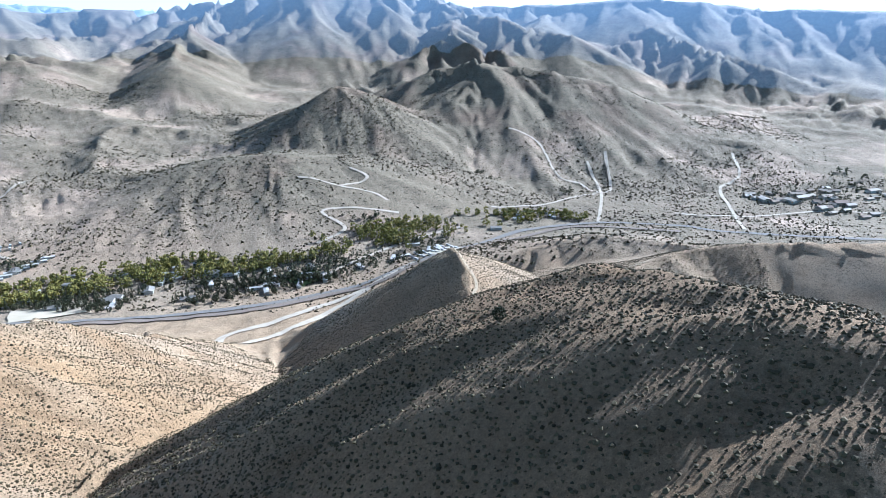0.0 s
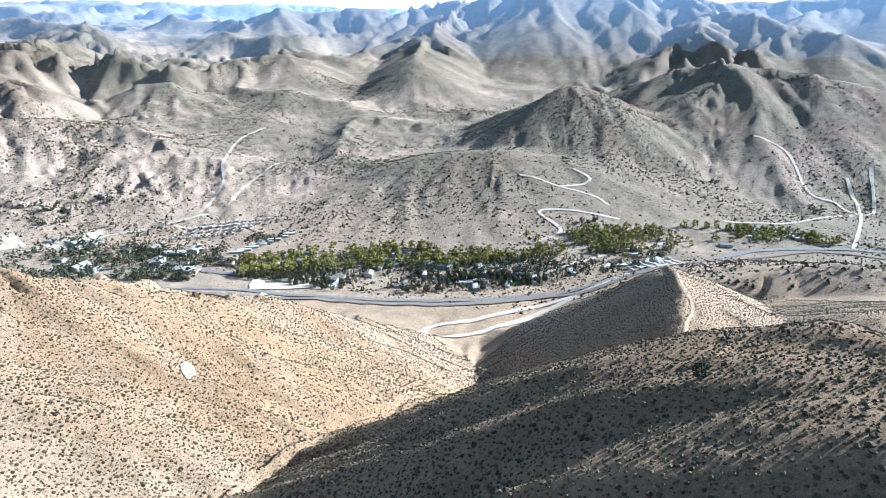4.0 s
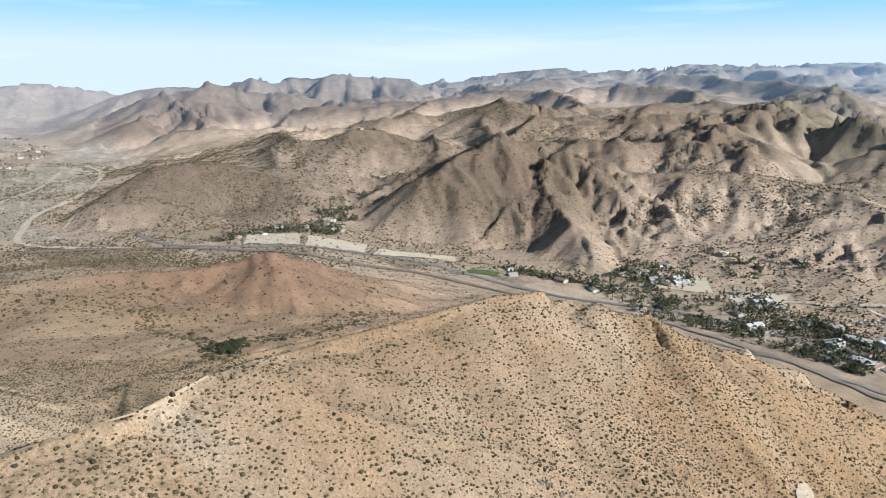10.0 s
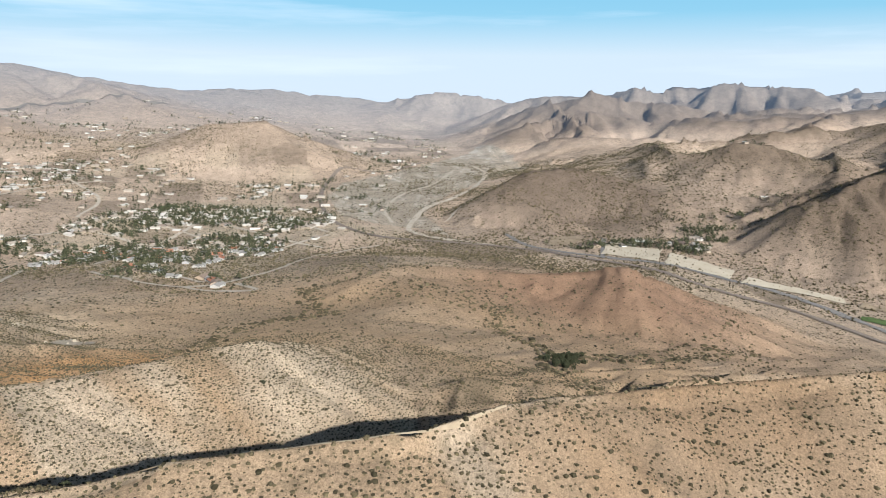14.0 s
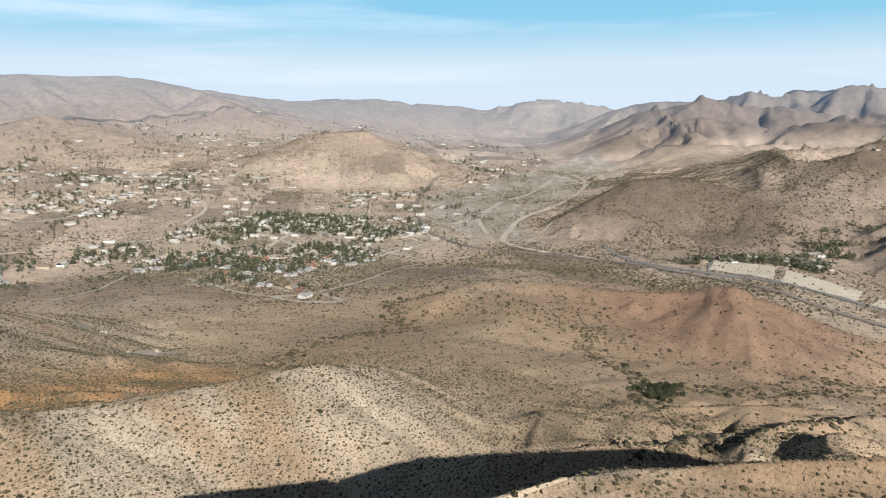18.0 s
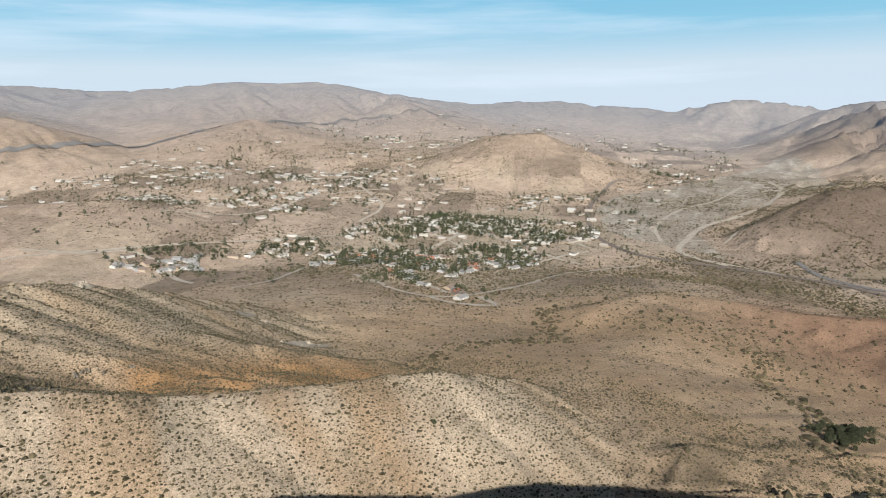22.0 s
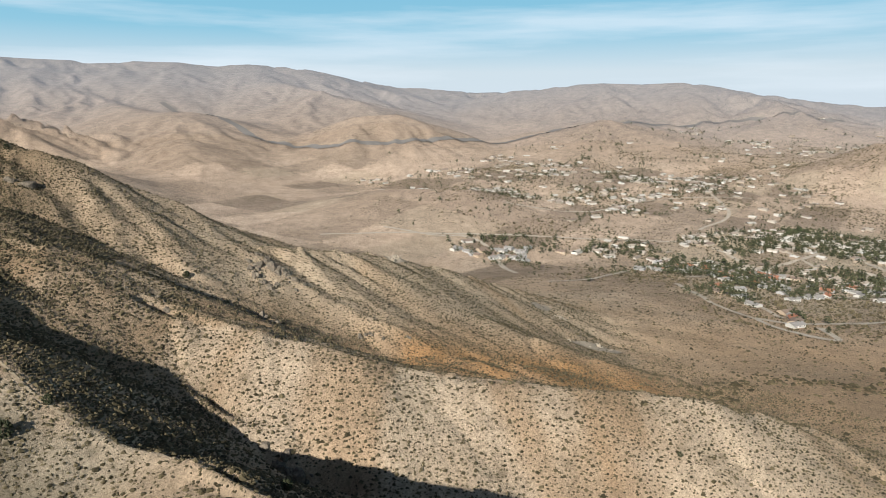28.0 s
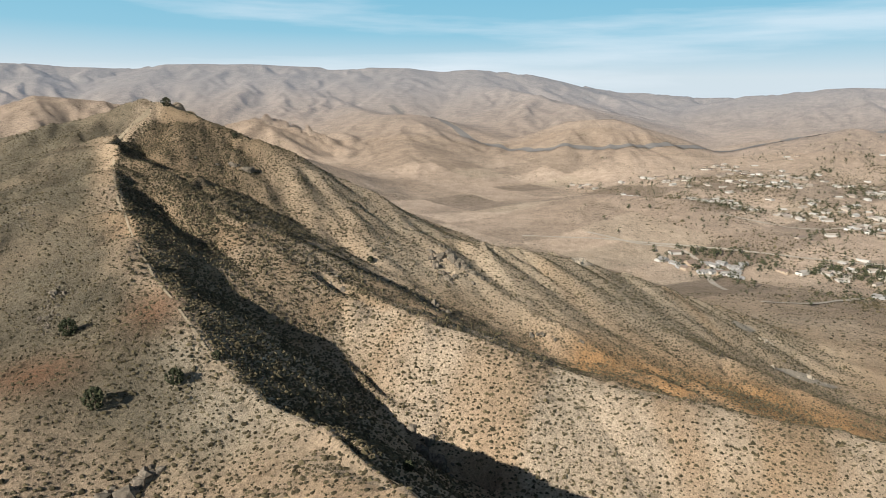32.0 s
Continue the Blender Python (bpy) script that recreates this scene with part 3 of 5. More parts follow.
def height(x, y):
    x, y = np.asarray(x, float), np.asarray(y, float)
    e = 3.0
    z = bare_height(x, y)
    gx, gy = (bare_height(x + e, y) - z) / e, (bare_height(x, y + e) - z) / e
    r = np.hypot(x + 120, y - 20)
    near = np.clip((640 - r) / 120, 0, 1)
    wx, wy = x + 26 * fbm(x / 170, y / 170, 2, 21), y + 26 * fbm(x / 170, y / 170, 2, 25)
    vary = np.clip(0.75 + 0.55 * fbm(x / 420, y / 420, 2, 29), 0.25, 1.4) * (1 + 0.25 * np.clip((r - 900) / 300, 0, 1)) * (1 + 0.1 * np.exp(-((x + 1150) / 280) ** 2 - ((y - 650) / 350) ** 2) + 0.9 * np.exp(-((x + 730) / 110) ** 2 - ((y - 80) / 120) ** 2)) * (1 + 0.3 * np.clip((r - 2600) / 1200, 0, 1)) * (1 - 0.55 * band(y, 900, 1100) * band(x, -750, -550) * band(-r, -2100, -1900))
    relief = np.clip((z - floor_height(x, y, False)) / 90, 0.12, 1)
    bank = along(x, y, RIVER)[2]
    relief = relief * np.where(bank > 0, 0.45, 0.8)
    relief = np.maximum(relief, 0.4 * band((bank < 0) * (r - 850), 0, 200))
    relief = np.maximum(relief, np.exp(-((x + 735) / 120) ** 2 - ((y - 75) / 130) ** 2))
    relief = np.maximum(relief, near)
    for k, (size, amp) in enumerate(((340, 0.09), (150, 0.12), (66, 0.10), (30, 0.09), (13, 0.06))):
        c, s, px, py = cut(wx, wy, gx, gy, size, 31 + k)
        steep = np.sqrt(gx * gx + gy * gy)
        a = amp * size * vary * (relief * np.clip((r - 1400) / 600, 0, 1), relief, relief ** 0.5, relief ** 0.3, near)[k] * np.clip((steep - 0.06) / 0.24, 0, 1) * (1 - near * (1, 0.85, 0.5, 0.2, 0)[k])
        z = z + a * (c - 0.5)
        gx, gy = gx + a / size * 6.2832 * s * px * 0.6, gy + a / size * 6.2832 * s * py * 0.6
    for line, deep, wide in CREVICES:
        z = z - deep * np.exp(-(along(x, y, line)[0] / wide) ** 2)
    z = z + 0.35 * fbm(x / 9, y / 9, 3, 77) * np.clip(1 - r / 700, 0, 1)
    return z


def mesh_of(name, verts, faces, material=None, smooth=True):
    me = bpy.data.meshes.new(name)
    verts, faces = np.asarray(verts, np.float32), np.asarray(faces, np.int32)
    me.vertices.add(len(verts))
    me.vertices.foreach_set("co", verts.ravel())
    k = faces.shape[1]
    me.loops.add(faces.size)
    me.loops.foreach_set("vertex_index", faces.ravel())
    me.polygons.add(len(faces))
    me.polygons.foreach_set("loop_start", np.arange(0, faces.size, k, dtype=np.int32))
    me.polygons.foreach_set("use_smooth", np.full(len(faces), smooth))
    me.update(calc_edges=True)
    if material:
        me.materials.append(material)
    return me


def quad_grid(n, m, wrap=False):
    """Faces of a grid of n rows and m columns."""
    i, j = np.meshgrid(np.arange(n - 1), np.arange(m if wrap else m - 1), indexing="ij")
    a, b = i * m + j, i * m + (j + 1) % m
    return np.column_stack([a.ravel(), b.ravel(), (b + m).ravel(), (a + m).ravel()])


# ---- the ground: one sheet on rings round the flight, finest where it is overflown ----
CENTRE = (-75.0, 45.0)
theta = np.concatenate([np.linspace(radians(52), radians(312), 1120), np.linspace(radians(312), radians(412), 42)[1:-1]])
rad = np.concatenate([[1.0, 20.0], np.geomspace(36, 4750, 610)])
tg, rg = np.meshgrid(theta, rad)
gx, gy = CENTRE[0] + rg * np.cos(tg), CENTRE[1] + rg * np.sin(tg)
gz = height(gx.ravel(), gy.ravel())
ring = len(theta)
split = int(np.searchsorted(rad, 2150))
gv = np.column_stack([gx.ravel(), gy.ravel(), gz])


def on_ground(x, y):
    """Height of the finished ground sheet at any places."""
    dx, dy = np.asarray(x, float) - CENTRE[0], np.asarray(y, float) - CENTRE[1]
    turn = np.arctan2(dy, dx)
    turn = np.where(turn < theta[0], turn + 2 * math.pi, turn)
    u = np.interp(turn, np.append(theta, theta[0] + 2 * math.pi), np.arange(ring + 1))
    v = np.clip(np.interp(np.hypot(dx, dy), rad, np.arange(len(rad))), 0, len(rad) - 1.001)
    i, j = np.minimum(u.astype(int), ring - 1), v.astype(int)
    fu, fv, k = u - i, v - j, (i + 1) % ring
    return (gz[j * ring + i] * (1 - fu) + gz[j * ring + k] * fu) * (1 - fv) + (gz[(j + 1) * ring + i] * (1 - fu) + gz[(j + 1) * ring + k] * fu) * fv


def lift(pts, up=0.0):
    a = np.array(pts, float)
    return np.column_stack([a[:, 0], a[:, 1], on_ground(a[:, 0], a[:, 1]) + up])


def within(x, y, poly):
    c = np.zeros(x.shape, bool)
    for (x0, y0), (x1, y1) in zip(poly, poly[1:] + poly[:1]):
        c ^= ((y0 > y) != (y1 > y)) & (x < (x1 - x0) * (y - y0) / (y1 - y0 + 1e-9) + x0)
    return c


TOWN_LOTS = [(-710, -491), (-791, -707), (-926, -757), (-1153, -767), (-1350, -679), (-1289, -475), (-1096, -375), (-974, -367), (-772, -336), (-688, -366)]
WASH = [(-1106, -175), (-1160, -245), (-1179, -331), (-1224, -410), (-1422, -521), (-1600, -554), (-1982, -465), (-2459, -389), (-2313, -249), (-1926, -157), (-1772, -232), (-1509, -275), (-1279, -271)]


def cover_colours(x, y, z):
    """Base colour of the soil and, in alpha, how thick the dry brush stands."""
    n1, n2 = fbm(x / 90, y / 90, 4, 200), fbm(x / 300, y / 300, 4, 210)
    tan, pale, orange, red, grey, chap = [np.array(c) for c in ((0.355, 0.266, 0.178), (0.45, 0.36, 0.265), (0.36, 0.225, 0.115),
                                                               (0.225, 0.135, 0.09), (0.30, 0.26, 0.20), (0.215, 0.185, 0.135))]
    c = np.repeat(tan[None], len(x), 0)

    def blend(w, to):
        nonlocal c
        c = c * (1 - w[:, None]) + to * w[:, None]
    blend(band(n1, 0.1, 0.8) * 0.6, pale)
    blend(band(n2, 0.1, 0.7) * 0.32, orange)
    d, s, side, _ = along(x, y, RIVER)
    blend(np.clip(1 - d / 120, 0, 1) * 0.75, grey)
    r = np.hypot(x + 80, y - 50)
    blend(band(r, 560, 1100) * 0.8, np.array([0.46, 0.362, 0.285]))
    # parcels of the plain, each grazed or ploughed in its own way
    pu, pv = np.floor((x * 0.87 + y * 0.5) / 130), np.floor((y * 0.87 - x * 0.5) / 85)
    tone = np.modf(np.abs(np.sin(pu * 127.1 + pv * 311.7) * 43758.5))[0]
    flat = np.where(side > 0, band(r, 650, 800), 0) * band(-z, -150, -110)
    c = c * (1 + (flat * (tone - 0.5) * 0.75)[:, None])
    blend(flat * (tone > 0.86) * 0.5, np.array([0.36, 0.30, 0.22]))
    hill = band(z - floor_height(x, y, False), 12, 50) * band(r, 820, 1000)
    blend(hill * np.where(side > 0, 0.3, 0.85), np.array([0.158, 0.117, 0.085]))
    lots = within(x + 60 * n1, y + 60 * n2, TOWN_LOTS) * 1.0
    blend(lots * (0.35 + 0.5 * tone), np.array([0.42, 0.35, 0.26]))
    wash = within(x, y, WASH) * 1.0
    braid = fbm((x + 0.35 * y + 30 * n1) / 190, (y - 0.35 * x + 30 * n1) / 26, 4, 240)
    blend(wash * 0.8, np.array([0.36, 0.32, 0.26]))
    blend(wash * band(braid, -0.05, 0.25) * band(-braid, -0.6, -0.3), np.array([0.52, 0.47, 0.40]))
    blend(np.clip(1.4 * np.exp(-(((x + 735) / 130) ** 2 + ((y - 70) / 150) ** 2)), 0, 1) * 0.85, red)
    blend(np.clip(1.3 * np.exp(-(((x + 560) / 110) ** 2 + ((y - 20) / 130) ** 2)), 0, 1) * 0.35, np.array([0.30, 0.22, 0.14]))
    blend(np.exp(-(((x + 310) / 90) ** 2 + ((y + 205) / 30) ** 2)) * 0.8, orange)
    blend(np.clip(1.5 * np.exp(-(((x + 1360) / 190) ** 2 + ((y - 20) / 190) ** 2)), 0, 1) * 0.85, np.array([0.145, 0.11, 0.085]))
    blend(np.clip(1.5 * np.exp(-(((x + 1210) / 200) ** 2 + ((y - 520) / 200) ** 2)), 0, 1) * 0.85, np.array([0.155, 0.115, 0.085]))
    south = band(y + 0.35 * x, 640, 900) * band(n1 + 0.5, -0.4, 0.5)
    blend(south * 0.8, chap)
    blend(band(y, 2300, 3200) * band(x, -3200, -2300) * 0.8, np.array([0.12, 0.115, 0.10]))
    alpha = 0.34 + 0.5 * band(n1, -0.5, 0.6) + 0.4 * south
    # distance haze put into the base colour: land greyed from 2400 m out
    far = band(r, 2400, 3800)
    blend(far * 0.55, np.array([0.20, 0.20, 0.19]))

    def spot(px, py, rx, ry):
        return np.exp(-((x - px) / rx) ** 2 - ((y - py) / ry) ** 2)
    ragged = 0.75 + 0.5 * n1 + 0.3 * fbm(x / 18, y / 18, 3, 230)
    for line, wide, tone in (([(-100, -200), (-165, -154), (-225, -124), (-315, -94), (-375, -90)], 66, (0.54, 0.44, 0.325)), ([(-150, -22), (-195, 41), (-236, 101), (-250, 140)], 55, (0.44, 0.36, 0.265)),
                             ([(-212, -292), (-283, -327), (-345, -345), (-412, -356)], 90, (0.50, 0.40, 0.285))):      # pale crests
        blend(np.clip(np.exp(-(along(x, y, line)[0] / wide) ** 2) * ragged, 0, 1) * 0.85, np.array(tone))
    blend(np.clip(spot(-300, -192, 85, 26) * 1.5 * ragged + spot(-258, -182, 22, 16) + spot(-291, -9, 14, 12) * 0.8, 0, 1) * 0.9, np.array([0.47, 0.265, 0.115]))
    for line, wide, seed in (([(-150, -22), (-195, 41), (-236, 101), (-266, 176), (-255, 247), (-232, 337), (-210, 430)], 150, 236), ([(-100, -200), (-165, -154), (-225, -124), (-315, -94), (-375, -90)], 90, 246),
                             ([(47, 156), (61, 110), (84, 70)], 90, 256), ([(-212, -292), (-283, -327), (-345, -345), (-412, -356)], 80, 266)):      # bands of soil that run down from the crests
        ld, ls, lside, _ = along(x, y, line)
        streak = fbm(ls / 30 + 40 * lside + 0.25 * n1, ld / 190 + 0.35 * n1, 4, seed) * np.exp(-(ld / wide) ** 2)
        blend(band(streak, 0.05, 0.6) * 0.62, np.array([0.32, 0.215, 0.125]))
        blend(band(-streak, 0.1, 0.7) * 0.45, np.array([0.50, 0.41, 0.30]))
    blend(np.clip(spot(-165, 290, 75, 95) * (1.0 + 0.5 * n1), 0, 1) * 0.65, np.array([0.31, 0.20, 0.10]))
    blend(np.clip(spot(-392, 0, 26, 15) + 0.5 * spot(-400, 66, 40, 12), 0, 1) * 0.8, np.array([0.12, 0.095, 0.065]))
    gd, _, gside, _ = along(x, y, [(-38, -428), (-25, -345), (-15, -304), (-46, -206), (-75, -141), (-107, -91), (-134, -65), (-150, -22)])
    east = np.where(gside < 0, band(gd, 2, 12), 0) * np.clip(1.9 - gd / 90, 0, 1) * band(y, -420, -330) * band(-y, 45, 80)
    blend(np.clip(east * (1.1 + 0.4 * fbm(x / 26, y / 26, 3, 235)), 0, 1) * 0.9, np.array([0.135, 0.12, 0.085]))      # grey soil east of the path, with its weak light also put into the colour
    west = np.where(gside > 0, band(gd, 2, 10), 0) * np.clip(1.7 - gd / 65, 0, 1) * band(y, -420, -340) * band(-y, 110, 190)
    blend(np.clip(west * (1.0 + 0.5 * n1), 0, 1) * 0.8, np.array([0.185, 0.132, 0.08]))      # darker brown ground under the close brush of the western flank
    blend(np.clip(spot(25, 150, 95, 150) * (1.5 + 0.4 * n1), 0, 1) * 0.8, np.array([0.215, 0.138, 0.075]))                # brown soil of the overgrown spur
    blend(np.clip(spot(-230, 100, 60, 52) * (1.4 + 0.7 * n1), 0, 1) * 0.85, np.array([0.245, 0.165, 0.10]))
    blend(np.clip(spot(-250, 190, 60, 60) * (1.1 + 0.6 * n1), 0, 1) * 0.6, np.array([0.27, 0.175, 0.10]))
    blend(np.clip(spot(-86, -114, 9, 13) + spot(-64, -86, 12, 9), 0, 1) * 0.8, np.array([0.19, 0.10, 0.055]))
    blend(np.clip(spot(-116, -76, 15, 12) * 1.4 + spot(-98, -95, 7, 9), 0, 1) * 0.8, np.array([0.42, 0.355, 0.26]))
    alpha = alpha * (0.6 + 0.4 * band(r, 420, 620)) + 0.35 * band(r, 600, 900)
    return np.column_stack([c, np.clip(alpha, 0, 1)])


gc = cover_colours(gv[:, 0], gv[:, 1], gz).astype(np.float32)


def sheet(name, r0, r1, material, label):
    me = mesh_of(name, gv[r0 * ring:r1 * ring], quad_grid(r1 - r0, ring, True), material)
    attr = me.color_attributes.new("cover", "FLOAT_COLOR", "POINT")
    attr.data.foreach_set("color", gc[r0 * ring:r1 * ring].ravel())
    haze_glow = me.attributes.new("haze_glow", "FLOAT", "POINT")
    # the painted haze grows with distance, most towards +y
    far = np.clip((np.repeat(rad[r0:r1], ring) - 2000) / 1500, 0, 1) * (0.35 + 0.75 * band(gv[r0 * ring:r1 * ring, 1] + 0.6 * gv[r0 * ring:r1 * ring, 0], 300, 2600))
    haze_glow.data.foreach_set("value", far.astype(np.float32))
    return tagged(new(name, me), label, name.split("_")[0], kind="structure")


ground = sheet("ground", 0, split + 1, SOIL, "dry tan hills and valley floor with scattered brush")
backdrop = sheet("backdrop", split, len(rad), FAR_SOIL, "distant mountain ranges, thin haze painted as a blue glow")

# ---- roads, tracks, railway, fields ----


def part(name, me, parent, label=""):
    ob = new(name, me)
    ob.parent = parent
    if label:
        tagged(ob, label)
    return ob


def strip(name, pts, width, material, up, cols=3, step=7.0, shift=0.0):
    """A ribbon that lies on the land along a line."""
    c = smooth_line(pts, step)[:, :2]
    d = np.gradient(c, axis=0)
    d /= np.hypot(d[:, 0], d[:, 1])[:, None]
    n = np.column_stack([-d[:, 1], d[:, 0]])
    o = np.linspace(-0.5, 0.5, cols) * width + shift
    wob = 1 + 0.18 * value_noise(np.arange(len(c)) / 5.0, np.zeros(len(c)), 5)
    v = (c[:, None, :] + n[:, None, :] * (o[None, :] * wob[:, None])[:, :, None]).reshape(-1, 2)
    return mesh_of(name, lift(v, up), quad_grid(len(c), cols), material)


def road(name, pts, width, material, up, label, category="road"):
    return tagged(new(name, strip(name, pts, width, material, up)), label, category, kind="structure")


def patch(name, corners, material, up, label, n=14):
    """A field between four corners."""
    a, b, c, d = [np.array(p, float) for p in corners]
    s, t = np.meshgrid(np.linspace(0, 1, n), np.linspace(0, 1, n))
    s, t = s.ravel()[:, None], t.ravel()[:, None]
    v = (a * (1 - s) + b * s) * (1 - t) + (d * (1 - s) + c * s) * t
    v = v + 2.5 * np.column_stack([value_noise(v[:, 0] / 25, v[:, 1] / 25, 3), value_noise(v[:, 0] / 25, v[:, 1] / 25, 4)])
    return tagged(new(name, mesh_of(name, lift(v, up), quad_grid(n, n), material)), label, "field", kind="structure")


road("road", [(-720, 337), (-557, 517), (-430, 584), (-334, 602), (-224, 642), (-131, 692), (-60, 734), (0, 803), (57, 873), (116, 940), (228, 981), (337, 964), (402, 925), (600, 880)], 8.5, ASPHALT, 0.8,
     "worn grey two-lane road along the foot of the hills")
road("road", [(-190, 540), (-191, 571), (-161, 609), (-126, 654), (-80, 697), (-29, 769)], 9, DIRT, 0.8, "pale graded dirt road beside the paved road")
road("road", [(-175, 530), (-150, 567), (-125, 615), (-104, 653), (-76, 691)], 8, DIRT, 1.0, "pale dirt road leaving the gully mouth")
for line in ([(228, 985), (255, 1090), (275, 1191), (274, 1304)], [(422, 938), (454, 1076), (484, 1191), (544, 1260), (578, 1383)],
             [(-80, 1004), (-103, 1026), (-153, 1029), (-188, 1038), (-218, 1042)], [(-153, 1029), (-116, 1079), (-147, 1113)], [(-157, 840), (-127, 888), (-164, 931), (-127, 954), (-60, 962)],
             [(132, 1381), (186, 1356), (208, 1237), (245, 1216), (268, 1172), (295, 1197), (314, 1338)], [(-638, 836), (-653, 886), (-673, 945), (-709, 995), (-737, 1044), (-779, 1127), (-792, 1179), (-789, 1256)],
             [(-618, 871), (-630, 919), (-638, 964), (-654, 1090)], [(-639, 782), (-596, 794), (-559, 817), (-520, 800)], [(76, 1044), (158, 1074), (213, 1132), (268, 1172)],
             [(354, 1030), (454, 1012), (578, 1039), (668, 1030), (900, 1010)], [(-743, 545), (-741, 614), (-697, 716), (-650, 787), (-620, 852)], [(-137, 742), (-100, 798), (-40, 870), (30, 940)]):
    road("road", line, 5.5, DIRT, 0.9, "pale unpaved track winding over the far slopes")
for line in ([(-499, -947), (-550, -884), (-603, -854), (-605, -785), (-578, -704), (-560, -640)], [(-686, -500), (-641, -405), (-637, -355), (-635, -311), (-648, -274), (-675, -311)],
             [(-1017, -269), (-931, -312), (-775, -311), (-688, -321), (-633, -351)], [(-544, -544), (-600, -548), (-662, -582), (-712, -615)], [(-708, -464), (-692, -402), (-675, -349)],
             [(-397, -951), (-521, -903), (-650, -850), (-798, -788), (-944, -736)], [(-750, -551), (-872, -576), (-984, -593), (-1161, -646)], [(-762, -402), (-896, -573), (-940, -696)],
             [(-893, -376), (-965, -491), (-1052, -679)], [(-983, -344), (-1035, -458), (-1166, -679)], [(-1084, -379), (-1170, -491), (-1273, -599)], [(-800, -440), (-971, -404), (-1067, -370)],
             [(-1005, -789), (-1161, -875), (-1308, -1111)], [(-746, -1004), (-882, -946), (-1113, -1004), (-1316, -963)]):
    road("road", line, 7, DIRT, 0.9, "pale dusty street between the houses of the valley town")
road("road", [(-1146, -96), (-1073, -43), (-1035, 61), (-1018, 145), (-977, 228), (-947, 288), (-900, 334), (-829, 396), (-761, 457), (-698, 559), (-560, 640), (-431, 652)], 10, ASPHALT, 0.9, "grey paved valley road beside the fields")
road("road", [(-1150, 61), (-1093, 61), (-1040, 61)], 8, ASPHALT, 0.9, "grey paved side road between pale fields")
road("road", [(-300, -3000), (-562, -2047), (-850, -1824), (-1354, -1917), (-2100, -2000), (-2600, -1700)], 26, ASPHALT, 2.0, "distant grey motorway across the far plain")
rails = [(330, 930), (190, 960), (90, 883), (-1, 784), (-61, 711), (-117, 692), (-199, 640), (-290, 603), (-394, 571), (-529, 545), (-670, 492), (-761, 406), (-834, 342), (-892, 276), (-931, 197), (-993, 114), (-1028, 25),
         (-1055, -45), (-1069, -161), (-1073, -275), (-1127, -362), (-1230, -441), (-1445, -544), (-1749, -619), (-1843, -523), (-2091, -476)]
railway = tagged(new("railway"), "single railway track on brown ballast curving through the valley", "railway")
part("track_bed", strip("track_bed", rails, 9, BALLAST, 1.1), railway)
for side in (-0.75, 0.75):
    part("rail", strip("rail", rails, 0.16, STEEL, 1.35, 2, 7.0, side), railway, "rusty steel rail")

# dry wash: a fan of pale sand with braided channels
for k, line in enumerate(([(-1083, -170), (-1106, -218), (-1144, -258), (-1228, -272), (-1342, -280), (-1457, -259), (-1647, -240), (-1868, -258), (-2015, -319)],
                          [(-1191, -303), (-1312, -354), (-1485, -372), (-1653, -344), (-1911, -353)], [(-1214, -265), (-1241, -220), (-1311, -198), (-1333, -187)],
                          [(-1067, -97), (-1087, -164), (-1106, -218)])):
    road("wash", line, (11, 7, 6, 5)[k], DIRT, 0.8, "pale sandy bed of a dry braided wash", "river bed")
for corners in ([(-1084, 158), (-1024, 235), (-986, 226), (-1020, 145)], [(-1001, 248), (-963, 356), (-944, 353), (-974, 237)], [(-1111, 65), (-1095, 145), (-1030, 138), (-1050, 59)],
                [(-846, 603), (-805, 675), (-751, 645), (-785, 582)], [(-744, 658), (-719, 737), (-678, 691), (-708, 640)], [(-423, 636), (-366, 677), (-342, 636), (-401, 593)],
                [(-26, 812), (10, 850), (29, 818), (-7, 791)]):
    patch("field", corners, FIELD, 1.0, "bare pale fenced field on the valley floor")
for corners in ([(-1148, -23), (-1158, 26), (-1105, 18), (-1080, -25)], [(-952, 373), (-937, 425), (-919, 410), (-935, 364)]):
    patch("field", corners, ORCHARD, 1.0, "brown ploughed field on the valley floor")
patch("lawn", [(-1122, -755), (-1200, -745), (-1191, -714), (-1123, -719)], GRASS, 1.0, "watered green playing field in the town")
patch("lawn", [(-174, 736), (-152, 767), (-122, 748), (-150, 715)], GRASS, 1.0, "green lawn among the trees of the trailer park", 8)
patch("lawn", [(-904, 359), (-893, 400), (-872, 387), (-888, 353)], GRASS, 1.0, "green paddock beside the valley road", 8)

# footpaths on the near ridge and the knoll
road("path", [(x * U, y * U) for x, y in ((-0.38, -3.55), (-0.62, -2.8), (-0.8, -2.35), (-1.02, -1.88), (-1.24, -1.5), (-1.45, -1.2), (-1.79, -0.87), (-2.02, -0.3), (-2.32, 0.25), (-2.62, 0.56))],
     0.8, PATH, 0.15, "narrow trodden footpath along the ridge crest", "path")
road("path", [(x * U, y * U) for x, y in ((-0.4, -4.75), (-0.25, -4.5), (-0.18, -4.2), (-0.2, -3.95), (-0.32, -3.75))], 2.6, PATH, 0.25, "pale dirt track up to the summit", "path")
road("path", [(x * U, y * U) for x, y in ((0.12, 6.6), (0.2, 6.1), (0.3, 5.7), (0.25, 5.3), (0.4, 4.8))], 2.0, PATH, 0.3, "trodden path up the knoll", "path")
road("path", [(x * U, y * U) for x, y in ((1.05, 5.6), (1.3, 5.8), (1.6, 6.0), (2.0, 6.3))], 2.0, PATH, 0.3, "trodden path along the far spur", "path")

